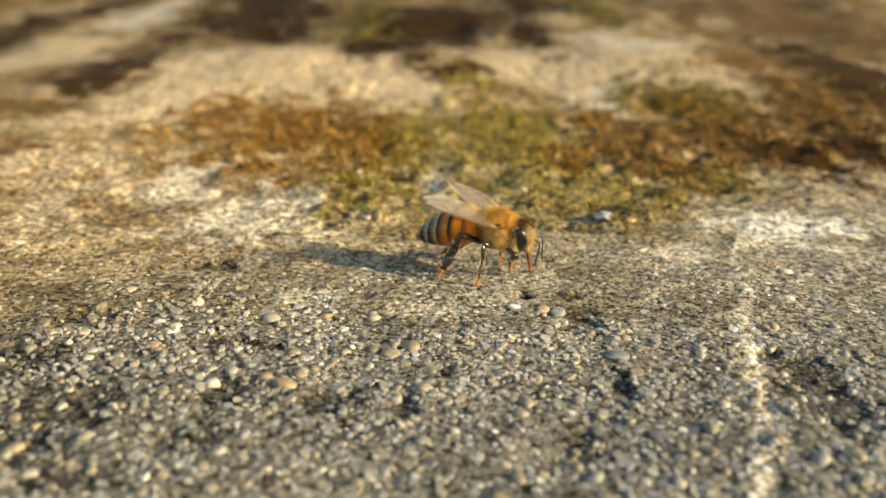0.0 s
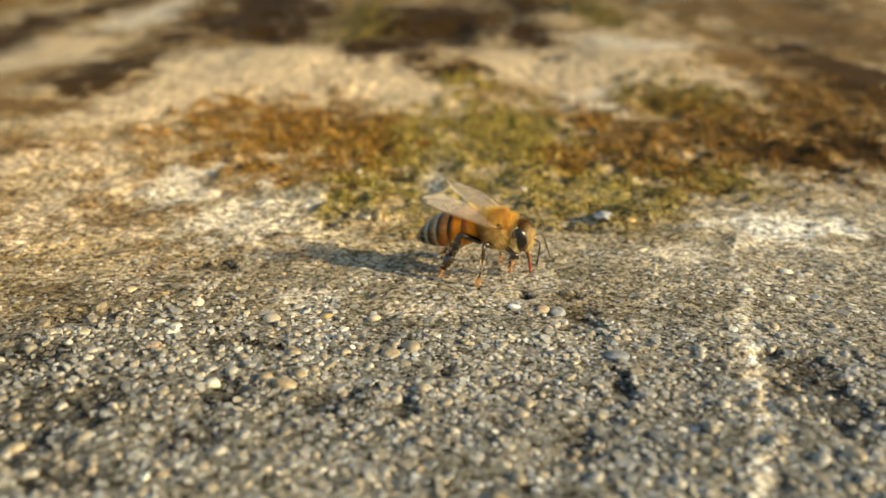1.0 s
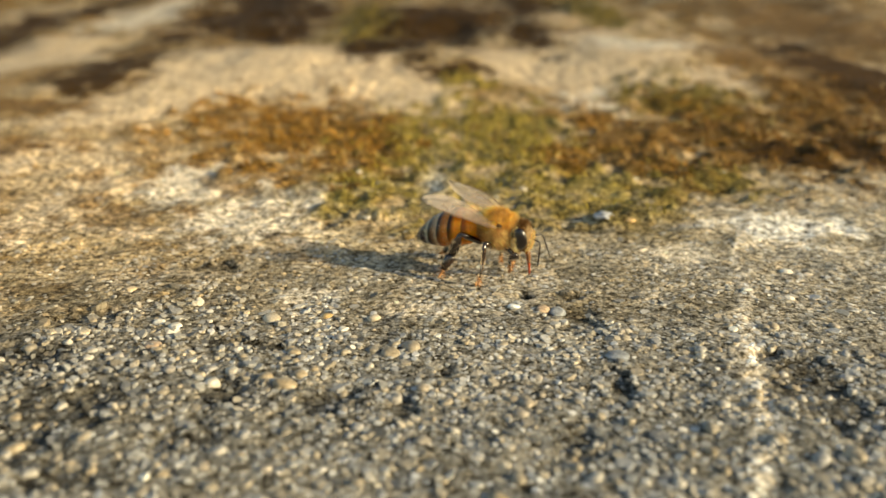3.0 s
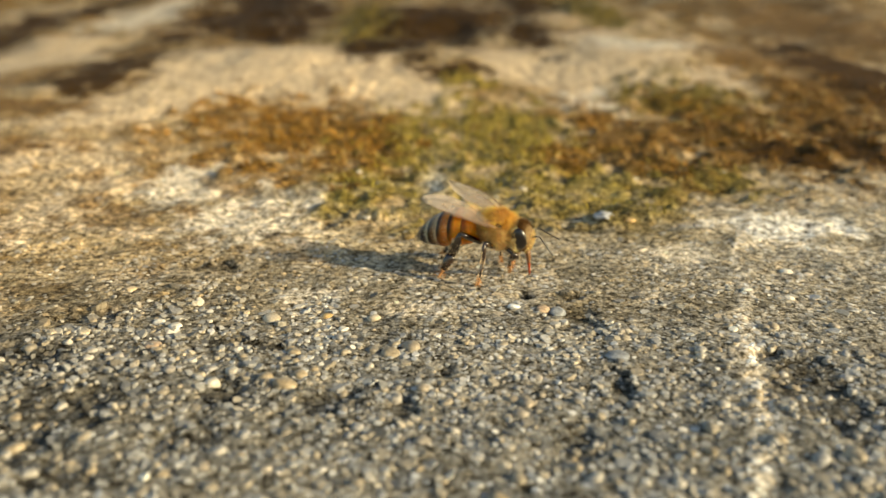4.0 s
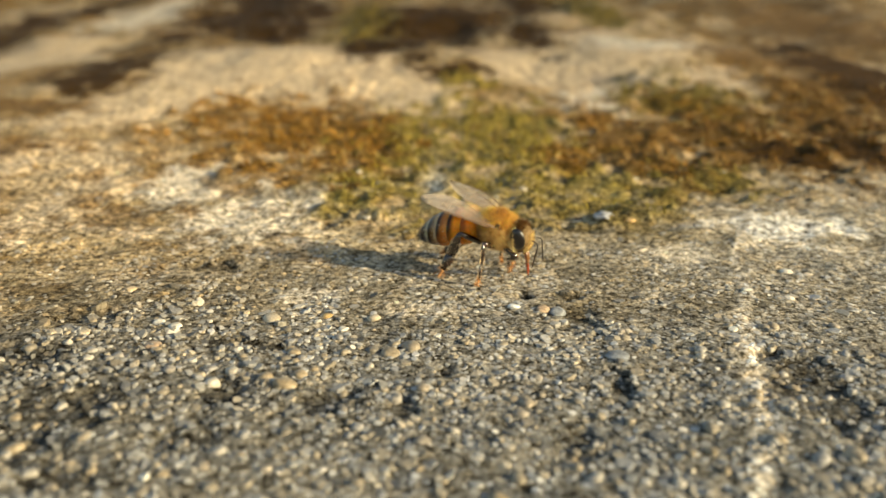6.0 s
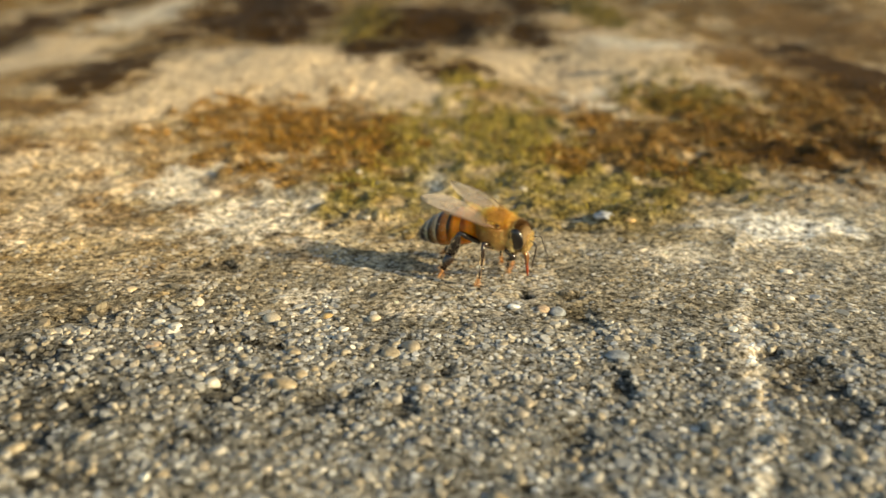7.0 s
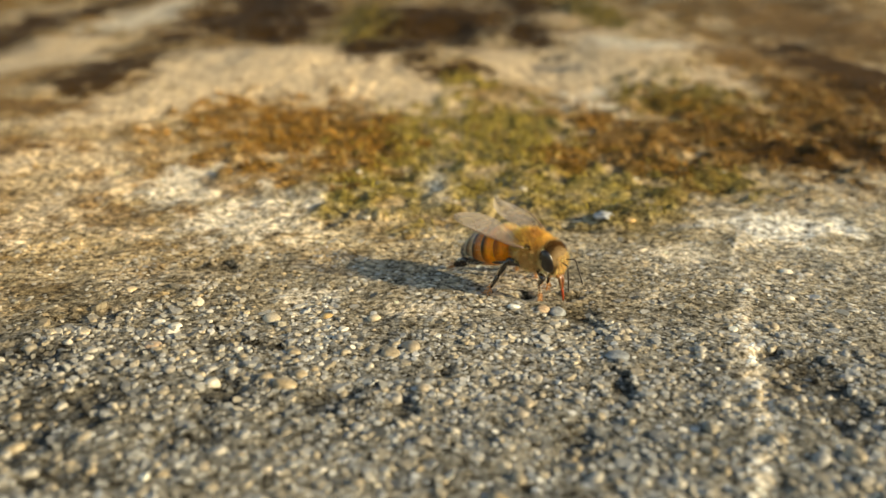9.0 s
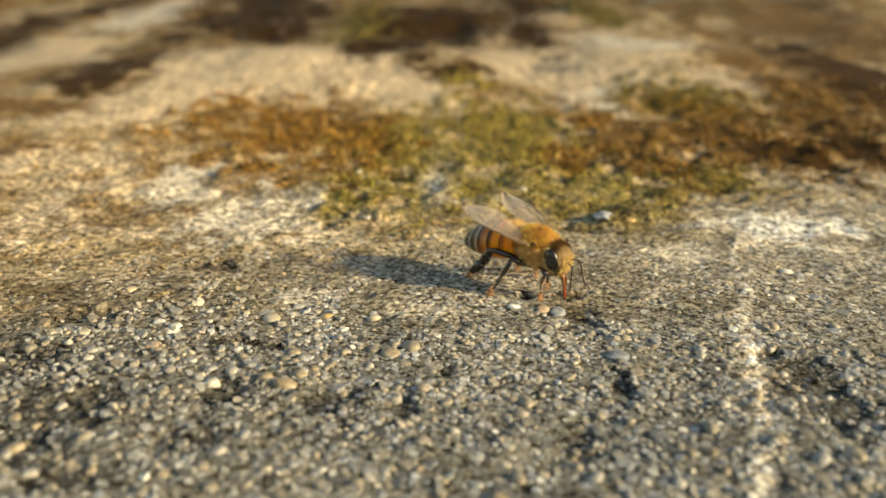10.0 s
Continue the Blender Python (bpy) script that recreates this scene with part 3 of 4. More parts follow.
def hairs(spots, tone, length, width=0.03, lean=(0, 0, 0), seed=0, jitter=0.45):
    """Fur: thin bent blades on a list of (place, outward)."""
    rng = np.random.default_rng(seed)
    p = np.array([s[0] for s in spots], dtype=float)
    d = np.array([s[1] for s in spots], dtype=float)
    n = len(p)
    d = d + np.array(lean) + rng.normal(size=(n, 3)) * jitter
    d /= np.linalg.norm(d, axis=1, keepdims=True)
    s = np.cross(d, rng.normal(size=(n, 3)))
    s /= np.linalg.norm(s, axis=1, keepdims=True)
    ln = length * rng.uniform(0.55, 1.25, n)[:, None]
    bend = (np.array(lean) * 0.3 + rng.normal(size=(n, 3)) * 0.15) * ln
    mid, tip = p + d * ln * 0.55 + bend * 0.25, p + d * ln + bend
    v = np.stack([p - s * width / 2, p + s * width / 2, mid + s * width * 0.4, mid - s * width * 0.4, tip], 1).reshape(-1, 3) * MM
    f = (np.array([(0, 1, 2), (0, 2, 3), (3, 2, 4)])[None] + (np.arange(n) * 5)[:, None, None]).reshape(-1, 3)
    c = np.array(tone).reshape(-1, 3) * rng.uniform(0.5, 1.4, n)[:, None]
    return mesh_of("fur", v, f, FUR, np.repeat(c, 5, axis=0).clip(0, 0.9))


def on_ball(n, centre, radii, seed, keep=lambda q: True):
    """Random spots on an ellipsoid, with the way outward."""
    rng = np.random.default_rng(seed)
    out = []
    while len(out) < n:
        q = rng.normal(size=3)
        q /= np.linalg.norm(q)
        if keep(q):
            out.append((np.array(centre) + np.array(radii) * q, q / np.array(radii) / np.linalg.norm(q / np.array(radii))))
    return out


# ---- the bee; its space has x ahead, y to its left, z up from the ground ----
THORAX_AT = (0.0, 0.0, 5.05)
NECK_AT = (1.75, 0.0, 4.9)
WAIST_AT = (-1.75, 0.0, 4.6)
HIPS = {"front": (1.1, 0.75, 3.2), "mid": (0.0, 0.85, 3.1), "hind": (-1.6, 0.85, 3.4)}
BONES = {"front": (1.7, 1.5, 1.6), "mid": (2.4, 2.2, 2.2), "hind": (2.9, 2.9, 2.7)}


def segment_radius(s):
    """Half height of the abdomen along its length, s from 0 at the waist to 1 at the tip."""
    return 2.12 * (math.sin(math.pi * min(1.0, 0.10 + 0.92 * s) ** 0.82) ** 0.62) if s < 0.999 else 0.06


def abdomen_centre(s):
    return Vector((-0.2 - 7.9 * s, 0.0, 0.25 - 0.25 * s - 1.6 * s * s))


def build_abdomen(bee):
    stalk = Shape().tube([(0.3, 0, 0.1), (0.0, 0, 0), (-0.35, 0, -0.1), (-0.8, 0, -0.2)], [0.55, 0.5, 0.9, 1.2], 16, (0.10, 0.05, 0.02))
    abdomen = part("abdomen", stalk, SHELL, bee, "amber abdomen with black and pale bands", pose(*[a * MM for a in WAIST_AT]))
    cuts = [0.0, 0.17, 0.36, 0.54, 0.70, 0.85, 1.0]
    amber, brown, black, pale = (0.97, 0.30, 0.015), (0.36, 0.085, 0.01), (0.018, 0.012, 0.008), (0.46, 0.40, 0.31)
    looks = [(amber, amber, brown), (amber, amber, black), ((0.70, 0.26, 0.05), (0.50, 0.16, 0.025), black),
             ((0.58, 0.42, 0.24), (0.16, 0.07, 0.025), black), (pale, black, black), ((0.16, 0.12, 0.08), black, black)]
    for i in range(6):
        a, b = cuts[i], cuts[i + 1] + (0.02 if i < 5 else 0)
        rings, cols = [], []
        n = 11
        for j in range(n):
            u = j / (n - 1)
            s = a + (b - a) * u
            lip = 1.0 + 0.035 * u - (0.05 if j == 0 else 0)
            if j == n - 1 and i < 5:
                lip -= 0.05
            c, r = abdomen_centre(s), segment_radius(s) * lip
            rings.append([(c.x, c.y + math.sin(t) * r * 1.02, c.z + math.cos(t) * r * 0.96) for t in (6.28319 * k / 28 for k in range(28))])
            first, mid, last = (np.array(q) for q in looks[i])
            w = 1 / (1 + math.exp(-(u - 0.62) * 18))
            v = 1 / (1 + math.exp(-(u - 0.3) * 14))
            for k in range(28):
                low = max(0.0, -math.cos(6.28319 * k / 28) + 0.1)
                shift = 0.10 * math.sin(k * 2.1 + i) * 0.4
                wk = min(1, max(0, w + shift * w * (1 - w) * 4)) * (1 - (0.75 * low if i < 3 else 0.1 * low))
                cols.append(tuple((first * (1 - v) + mid * v) * (1 - wk) + last * wk))
        part("abdomen_segment", Shape().rings(rings, cols), SHELL, abdomen)
    spots = {0: [], 1: []}
    rng = np.random.default_rng(12)
    for _ in range(2600):
        s, t = rng.uniform(0.0, 0.98), rng.uniform(0, 6.283)
        k = max(i for i in range(6) if cuts[i] <= s)
        u = (s - cuts[k]) / (cuts[k + 1] - cuts[k])
        band = u < 0.3 and k >= 2
        if not band and rng.uniform() > (0.16 if k == 0 else 0.03 if k < 3 else 0.06):
            continue
        c, r = abdomen_centre(s), segment_radius(s) * (1 + 0.03 * u)
        p = (c.x, math.sin(t) * r * 1.02, c.z + math.cos(t) * r * 0.96)
        spots[1 if k >= 2 else 0].append((p, (-0.7, math.sin(t), math.cos(t))))
    part("fur", hairs(spots[0], (0.95, 0.42, 0.08), 0.42, 0.022, (-0.8, 0, 0), 3, 0.25), FUR, abdomen, "sparse golden hair")
    downy = []
    for _ in range(2200):
        s, t = rng.uniform(-0.02, 0.13), rng.uniform(-0.85, 0.85)
        c, r = abdomen_centre(s), segment_radius(max(0.0, s))
        downy.append(((c.x, math.sin(t) * r * 1.02, c.z + math.cos(t) * r * 0.96), (-0.2, math.sin(t), math.cos(t))))
    part("fur", hairs(downy, (0.99, 0.66, 0.34), 0.75, 0.026, (-0.5, 0, 0.2), 5, 0.4), FUR, abdomen, "long cream down over the waist")
    part("fur", hairs(spots[1], (0.60, 0.50, 0.36), 0.34, 0.024, (-1.2, 0, 0), 4, 0.2), FUR, abdomen, "pale felted hair bands")
    return abdomen


def build_thorax(bee):
    body = Shape().ball((0, 0, 0), (1.95, 1.8, 1.75), 24, 16, None, (0.36, 0.19, 0.055))
    body.ball((-1.25, 0, 0.25), (0.85, 1.2, 0.8), 18, 10, None, (0.26, 0.12, 0.035))
    body.ball((0.2, 0, -1.1), (1.6, 1.1, 0.95), 18, 10, None, (0.42, 0.27, 0.10))
    thorax = part("thorax", body, FUZZY, bee, "thorax under dense golden fur", pose(*[a * MM for a in THORAX_AT]))
    for side in (1, -1):
        cap = Shape().ball((0.75, 1.62 * side, 0.62), (0.38, 0.26, 0.3), 12, 8, None, (0.05, 0.025, 0.012))
        part("wing_cap", cap, SHELL, thorax, "small dark cap over the wing root")
    top = on_ball(17000, (0, 0, 0), (1.93, 1.78, 1.73), 21, lambda q: not (q[2] > 0.45 and abs(q[0] - 0.15) < 0.5 and np.random.default_rng(int(abs(q[0]) * 1e6)).uniform() < 0.62))
    q = np.array([p for p, _ in top]) / np.array((1.93, 1.78, 1.73))
    dark = (step(q[:, 2], 0.45, 0.8) * np.exp(-((q[:, 0] - 0.3) / 0.38) ** 2 - (q[:, 1] / 0.55) ** 2))[:, None]
    rim = (step(-q[:, 0], 0.3, 0.8) * step(q[:, 2], -0.2, 0.4))[:, None]
    flank = (step(-q[:, 2], -0.25, 0.3) * step(np.abs(q[:, 1]), 0.4, 0.8))[:, None]
    # shadowed gap between flank and neck, painted into the hair colour
    seam = (np.exp(-((q[:, 0] - 0.55 + 0.25 * q[:, 2]) / 0.10) ** 2) * step(-q[:, 2], -0.35, 0.0))[:, None]
    coat = np.array((0.98, 0.58, 0.13)) * (1 - dark) + np.array((0.40, 0.19, 0.045)) * dark
    coat = coat * (1 - rim) + np.array((0.97, 0.70, 0.32)) * rim
    coat = coat * (1 - flank) + np.array((0.98, 0.58, 0.23)) * flank
    rear = (step(-q[:, 0], 0.3, 0.5) * step(-q[:, 2], -0.3, 0.1))[:, None]
    coat = coat * (1 - 0.75 * rear) + np.array((0.34, 0.15, 0.04)) * 0.75 * rear
    coat = coat * (1 - 0.8 * seam) + np.array((0.16, 0.075, 0.02)) * 0.8 * seam
    part("fur", hairs(top, coat, 0.55, 0.024, (-0.25, 0, 0.15), 22, 0.3), FUR, thorax, "golden fur")
    back = on_ball(3500, (-1.25, 0, 0.3), (0.85, 1.2, 0.8), 23, lambda q: q[0] < 0.2 and q[2] > 0.15)
    part("fur", hairs(back, (0.95, 0.66, 0.28), 0.5, 0.026, (-0.3, 0, 0.4), 24), FUR, thorax, "golden fur")
    side_tufts = on_ball(2600, (0, 0, -0.1), (1.85, 1.8, 1.6), 29, lambda q: abs(q[1]) > 0.5 and -0.3 < q[0] < 0.6 and -0.8 < q[2] < 0.3)
    part("fur", hairs(side_tufts, (0.99, 0.63, 0.29), 1.0, 0.03, (0.6, 0, 0.1), 30, 0.5), FUR, thorax, "long pale yellow flank hair")
    low = on_ball(5000, (0.2, 0, -1.0), (1.6, 1.15, 0.95), 25, lambda q: q[2] < 0.4)
    part("fur", hairs(low, (0.98, 0.56, 0.23), 0.6, 0.026, (0.1, 0, -0.3), 26), FUR, thorax, "pale yellow fur")
    ruff = on_ball(2200, (1.45, 0, -0.1), (0.6, 1.25, 1.25), 27, lambda q: q[0] > -0.2)
    part("fur", hairs(ruff, (0.94, 0.56, 0.18), 0.6, 0.026, (0.5, 0, 0.2), 28), FUR, thorax, "golden ruff")
    return thorax


def build_antenna(head, side):
    s = Shape()
    s.ball((0, 0, 0), (0.13, 0.13, 0.13), 8, 6)
    s.tube([(0, 0, 0), (0.35, 0.12 * side, 0.1), (0.95, 0.3 * side, 0.05)], [0.06, 0.065, 0.07], 8)
    p, path, radii = Vector((0.95, 0.3 * side, 0.05)), [], []
    for k in range(11):
        path.append(tuple(p + Vector((0.13 + 0.035 * k, 0.06 * side, -0.255 * k - 0.0 * k))))
        radii.append(0.055 + 0.02 * min(1, k / 3) - (0.04 if k == 10 else 0))
    path[0] = tuple(p)
    s.tube(path, radii, 8)
    return part("antenna", s, ANTENNA_DARK, head, "thin dark elbowed antenna")


def build_head(bee):
    def skull(q):
        taper = 1.0 - 0.34 * max(0.0, -q.z) - 0.10 * max(0.0, q.z) ** 2
        return Vector((q.x * (0.92 if q.x < 0 else 1.0), q.y * taper, q.z * (0.82 if q.z > 0 else 1.08)))
    s = Shape().ball((1.0, 0, -0.5), (1.06, 1.6, 1.66), 24, 16, skull, (0.20, 0.13, 0.058))
    s.ball((1.35, 0, -1.75), (0.5, 0.75, 0.5), 14, 8, None, (0.20, 0.11, 0.03))
    for side in (1, -1):
        s.tube([(1.3, 0.55 * side, -1.85), (1.45, 0.45 * side, -2.2), (1.5, 0.12 * side, -2.55)], [0.25, 0.22, 0.08], 8, (0.16, 0.07, 0.02))
    head = part("head", s, FUZZY, bee, "downy head with large dark eyes", pose(*[a * MM for a in NECK_AT]))
    for side in (1, -1):
        e = Shape().ball((0, 0, 0), (0.80, 0.46, 1.2), 20, 16, None)
        part("eye", e, EYE_BLACK, head, "glossy black compound eye", pose(0.84 * MM, 1.2 * side * MM, -0.5 * MM, -10 * side, -6, 0))
    for side in (1, -1):
        a = build_antenna(head, side)
        a.matrix_basis = pose(1.85 * MM, 0.32 * side * MM, -0.75 * MM)
    face = on_ball(1500, (1.0, 0, -0.5), (1.05, 1.5, 1.62), 31, lambda q: q[0] > 0.25 and abs(q[1]) < 0.6 and q[2] < 0.3)
    part("fur", hairs(face, (0.93, 0.63, 0.29), 0.32, 0.022, (0.2, 0, -0.3), 32), FUR, head, "pale yellow face down")
    crown = on_ball(3200, (0.8, 0, -0.47), (0.92, 1.42, 1.4), 33, lambda q: q[2] > 0.12 + 0.25 * max(0.0, q[0]))
    part("fur", hairs(crown, (0.17, 0.08, 0.024), 0.42, 0.026, (0.1, 0, 0.2), 34), FUR, head, "brown crown hair")
    cheek = on_ball(1500, (0.7, 0, -0.6), (0.85, 1.7, 1.6), 35, lambda q: q[0] < -0.1)
    part("fur", hairs(cheek, (0.95, 0.68, 0.34), 0.42, 0.024, (-0.2, 0, -0.3), 36), FUR, head, "pale cheek fringe")
    for side in (1, -1):
        ring = []
        for k in range(150):
            a = math.pi * (0.55 + 0.9 * k / 149)
            ring.append((np.array((0.84 + 0.86 * math.cos(a), 1.28 * side, -0.5 + 1.26 * math.sin(a))), np.array((math.cos(a) * 0.4, 0.9 * side, math.sin(a) * 0.4))))
        part("fur", hairs(ring, (0.98, 0.78, 0.42), 0.34, 0.03, (-0.3, 0, 0), 37, 0.3), FUR, head, "pale hair fringe behind the eye")
    t = Shape().tube([(0, 0, 0.2), (0.08, 0, -0.7), (0.18, 0, -1.5), (0.24, 0, -2.2), (0.24, 0, -2.75)], [0.20, 0.18, 0.155, 0.13, 0.07], 10)
    tongue = part("tongue", t, TONGUE_RED, head, "wet red tongue reaching the stone", pose(1.4 * MM, 0, -2.1 * MM))
    for side in (1, -1):
        g = Shape().tube([(0.06, 0.14 * side, 0.2), (0.16, 0.24 * side, -0.5), (0.22, 0.2 * side, -1.0), (0.22, 0.14 * side, -1.6)], [0.15, 0.18, 0.15, 0.03], 8)
        part("palp", g, MOUTH_BROWN, tongue, "glossy brown mouthpart")
    return head


def build_wing(bee, name, length, breadth, side):
    """A wing with its root at the origin, pointing back, its front edge outward."""
    ns, nc = 24, 8
    def front(s):
        return breadth * (0.12 + 0.28 * math.sin(min(1, s * 1.15) * 2.2)) * (1 - s ** 5) ** 0.5
    def rear(s):
        return -breadth * (0.06 + 0.62 * math.sin(min(1.0, s * 1.02) ** 1.25 * 2.6)) * (1 - s ** 6) ** 0.5
    verts, faces = [], []
    for i in range(ns + 1):
        s = i / ns
        for j in range(nc + 1):
            w = j / nc
            y = front(s) * (1 - w) + rear(s) * w
            z = 0.25 * math.sin(s * 3.0) + 0.10 * math.sin(w * 9 + s * 5) * (0.3 + s)
            verts.append((-length * s, y * side, z))
    for i in range(ns):
        for j in range(nc):
            a = i * (nc + 1) + j
            faces.append((a, a + 1, a + nc + 2, a + nc + 1))
    wing = part(name, Shape().add(verts, faces), WING, bee, "clear smoky wing with brown veins")

    def at(s, w):
        i, j = s * ns, w * nc
        a = verts[min(ns, int(round(i))) * (nc + 1) + min(nc, int(round(j)))]
        return (a[0], a[1], a[2] + 0.02)
    edge = Shape().tube([at(k / 24, 0) for k in range(23)], [0.075 - 0.0028 * k for k in range(23)], 6)
    part("vein", edge, VEIN_BROWN, wing)
    for w0, w1, s0, s1 in ((0.1, 0.35, 0.02, 0.8), (0.2, 0.6, 0.05, 0.85), (0.35, 0.85, 0.1, 0.7)):
        line = Shape().tube([at(s0 + (s1 - s0) * k / 12, w0 + (w1 - w0) * k / 12) for k in range(13)], [0.012] * 13, 5)
        part("vein", line, VEIN_BROWN, wing)
    for s0 in (0.35, 0.5, 0.64):
        line = Shape().tube([at(s0 + 0.05 * k / 6, 0.1 + 0.6 * k / 6) for k in range(7)], [0.010] * 7, 5)
        part("vein", line, VEIN_BROWN, wing)
    return wing


def bristles(shape, x0, x1, reach, count, seed, long=0.3):
    """Short stiff hairs slanting along a leg piece."""
    rng = np.random.default_rng(seed)
    for _ in range(count):
        x, a = rng.uniform(x0, x1), rng.uniform(0, 6.283)
        y, z, h = math.cos(a), math.sin(a), long * rng.uniform(0.6, 1.2)
        p = Vector((x, y * reach * 0.4, z * reach * 0.8))
        tip = p + Vector((0.7, 0.7 * y, 0.7 * z)) * h
        shape.add([p + Vector((-0.035, 0, 0)), p + Vector((0.035, 0.01, 0)), tip], [(0, 1, 2)], BRISTLE_TONE)
    return shape


def bone(length, radii, flat=1.0):
    n = len(radii)
    return Shape().tube([(length * k / (n - 1), 0, 0) for k in range(n)], radii, 10, LEG_TONE, flat)


def build_leg(bee, kind):
    f, t, s = BONES[kind]
    big = {"front": 0.62, "mid": 0.75, "hind": 0.75}[kind]
    leg = part("leg", bone(f, [0.26, 0.40 * big, 0.40 * big, 0.32, 0.2]), LEG_DARK, bee, "dark glossy leg with amber foot")
    if kind == "hind":
        tib = bone(t, [0.21, 0.34, 0.48, 0.56, 0.55, 0.42], 0.45)
    else:
        tib = bone(t, [k * (0.7 if kind == "front" else 1.0) for k in (0.18, 0.26, 0.31, 0.29, 0.16)], 0.8)
    bristles(tib, 0.3 * t, 0.95 * t, 0.6 if kind == "hind" else 0.3, 240, 41, 0.24)
    part("tibia", tib, LEG_DARK, leg)
    foot = Shape()
    b = s * {"front": 0.6, "mid": 0.68, "hind": 0.66}[kind]
    wide = {"front": 0.18, "mid": 0.27, "hind": 0.56}[kind]
    foot.tube([(0, 0, 0), (b * 0.15, 0, 0), (b * 0.6, 0, 0), (b, 0, 0)], [0.4 if kind == "hind" else 0.12, wide, wide * 0.9, 0.3 if kind == "hind" else 0.12], 10, LEG_TONE, 0.5)
    bristles(foot, 0.1 * b, b, wide * 0.9, 50, 42, 0.22)
    part("tarsus", foot, LEG_DARK, leg)
    toes = Shape()
    for k in range(4):
        x0, x1 = b + (s - b) * k / 4, b + (s - b) * (k + 1) / 4
        toes.tube([(x0, 0, 0), (x1 - 0.04, 0, 0), (x1, 0, 0)], [0.14, 0.26 - 0.04 * k, 0.12] if kind == "hind" else [0.07, 0.12, 0.07], 8)
    for side in (1, -1):
        toes.tube([(s - 0.05, 0, 0), (s + 0.08, 0.14 * side, 0.06), (s + 0.1, 0.22 * side, -0.04)], [0.05, 0.045, 0.015], 6)
    bristles(toes, b * 0.8, s, 0.5 if kind == "hind" else 0.3, 70, 43, 0.38)
    part("foot", toes, FOOT_BROWN if kind == "hind" else LEG_AMBER, leg, "amber clawed foot")
    return leg


bee = tagged(new("honey_bee"), "golden furry honey bee drinking from damp stone", "bee")
abdomen = build_abdomen(bee)
thorax = build_thorax(bee)
head = build_head(bee)
antennae = [o for o in head.children if o.name.startswith("antenna")]
tongue = [o for o in head.children if o.name.startswith("tongue")][0]
WING_ROOT = (0.6, 1.7, 5.75)
wings = {}
for side in (1, -1):
    wings["fore", side] = build_wing(bee, "forewing", 8.3, 2.85, side)
    wings["hind", side] = build_wing(bee, "hindwing", 6.0, 2.2, side)
legs = {(k, side): build_leg(bee, k) for k in ("front", "mid", "hind") for side in (1, -1)}
for (kind, side), w in wings.items():
    x, y, z = WING_ROOT
    back = 0 if kind == "fore" else -0.7
    w.matrix_basis = pose((x + back) * MM, y * side * MM, (z - (0.15 if back else 0)) * MM, 13 if side < 0 else 0, 19, -11.7 * side)



# ---- single stones and a passing insect ----
def build_pebble(x, y, size, rgb, seed):
    rng = np.random.default_rng(seed)
    v, f = icosphere(3)
    w = v * (1 + 0.10 * np.sin(v @ rng.normal(size=3) * 3 + 1) + 0.08 * np.sin(v @ rng.normal(size=3) * 5))[:, None]
    w = w * np.array((rng.uniform(0.9, 1.3), rng.uniform(0.8, 1.1), rng.uniform(0.28, 0.4))) * size * 0.5 * MM
    tone = np.array(rgb)[None] * (1 + 0.25 * np.sin(v @ rng.normal(size=3) * 4))[:, None]
    ob = new("pebble", mesh_of("pebble", w, f, GRAIN, tone.clip(0, 0.8)))
    z = float(relief(np.array([x * MM]), np.array([y * MM]))[0])
    ob.matrix_basis = pose(x * MM, y * MM, z + 0.01 * size * MM, 0, 0, rng.uniform(0, 360))
    return ob


PALE, PINK, OCHRE, BLUE = (0.66, 0.60, 0.50), (0.42, 0.30, 0.20), (0.58, 0.38, 0.16), (0.24, 0.25, 0.26)
TAN = (0.50, 0.41, 0.29)
for k, (x, y, size, rgb, words) in enumerate((
        (6.9, -7.7, 1.05, (0.82, 0.77, 0.68), "bright white pebble beside a small dark hole"), (9.6, -8.4, 1.4, PINK, "pinkish tan pebble set in the stone"),
        (-9.1, -12.6, 0.9, PALE, "small pale pebble set in the stone"), (-11.7, -10.9, 0.8, PALE, "small pale pebble beside an ochre one"),
        (-11.0, -9.6, 0.95, OCHRE, "small ochre pebble set in the stone"), (-26.2, -11.9, 1.4, PALE, "pale rounded pebble set in the stone"),
        (-24.4, -12.9, 1.3, PALE, "pale rounded pebble set in the stone"), (14.9, -18.6, 2.1, BLUE, "blue-grey flat pebble set in the stone"),
        (20.4, 19.4, 2.6, (0.42, 0.42, 0.43), "flat pale grey stone chip beside moss"), (23.4, 18.4, 1.6, OCHRE, "orange-brown pebble beside a pale chip"),
        (11.0, -8.6, 2.0, BLUE, "flat blue-grey stone chip beside dark crevices"), (-16.0, -10.4, 1.9, TAN, "flat tan pebble set in the stone"),
        (-6.5, -10.4, 1.4, TAN, "flat tan pebble set in the stone"), (30.7, -3.8, 0.9, PALE, "bright white pebble beside the pale vein"),
        (34.3, -5.8, 1.0, PALE, "small white pebble set in grey stone"), (37.1, 2.3, 1.2, PALE, "pale pebble on the weathered stone"),
        (-25.1, -17.2, 1.3, PINK, "pinkish rounded pebble set in the stone"), (-19.8, -22.5, 1.2, TAN, "rounded tan pebble beside a dark pit"),
        (-32.1, -14.5, 1.3, TAN, "rounded tan pebble set in the stone"))):
    tagged(build_pebble(x, y, size, rgb, 60 + k), words, "pebble", "pebbles in the stone")


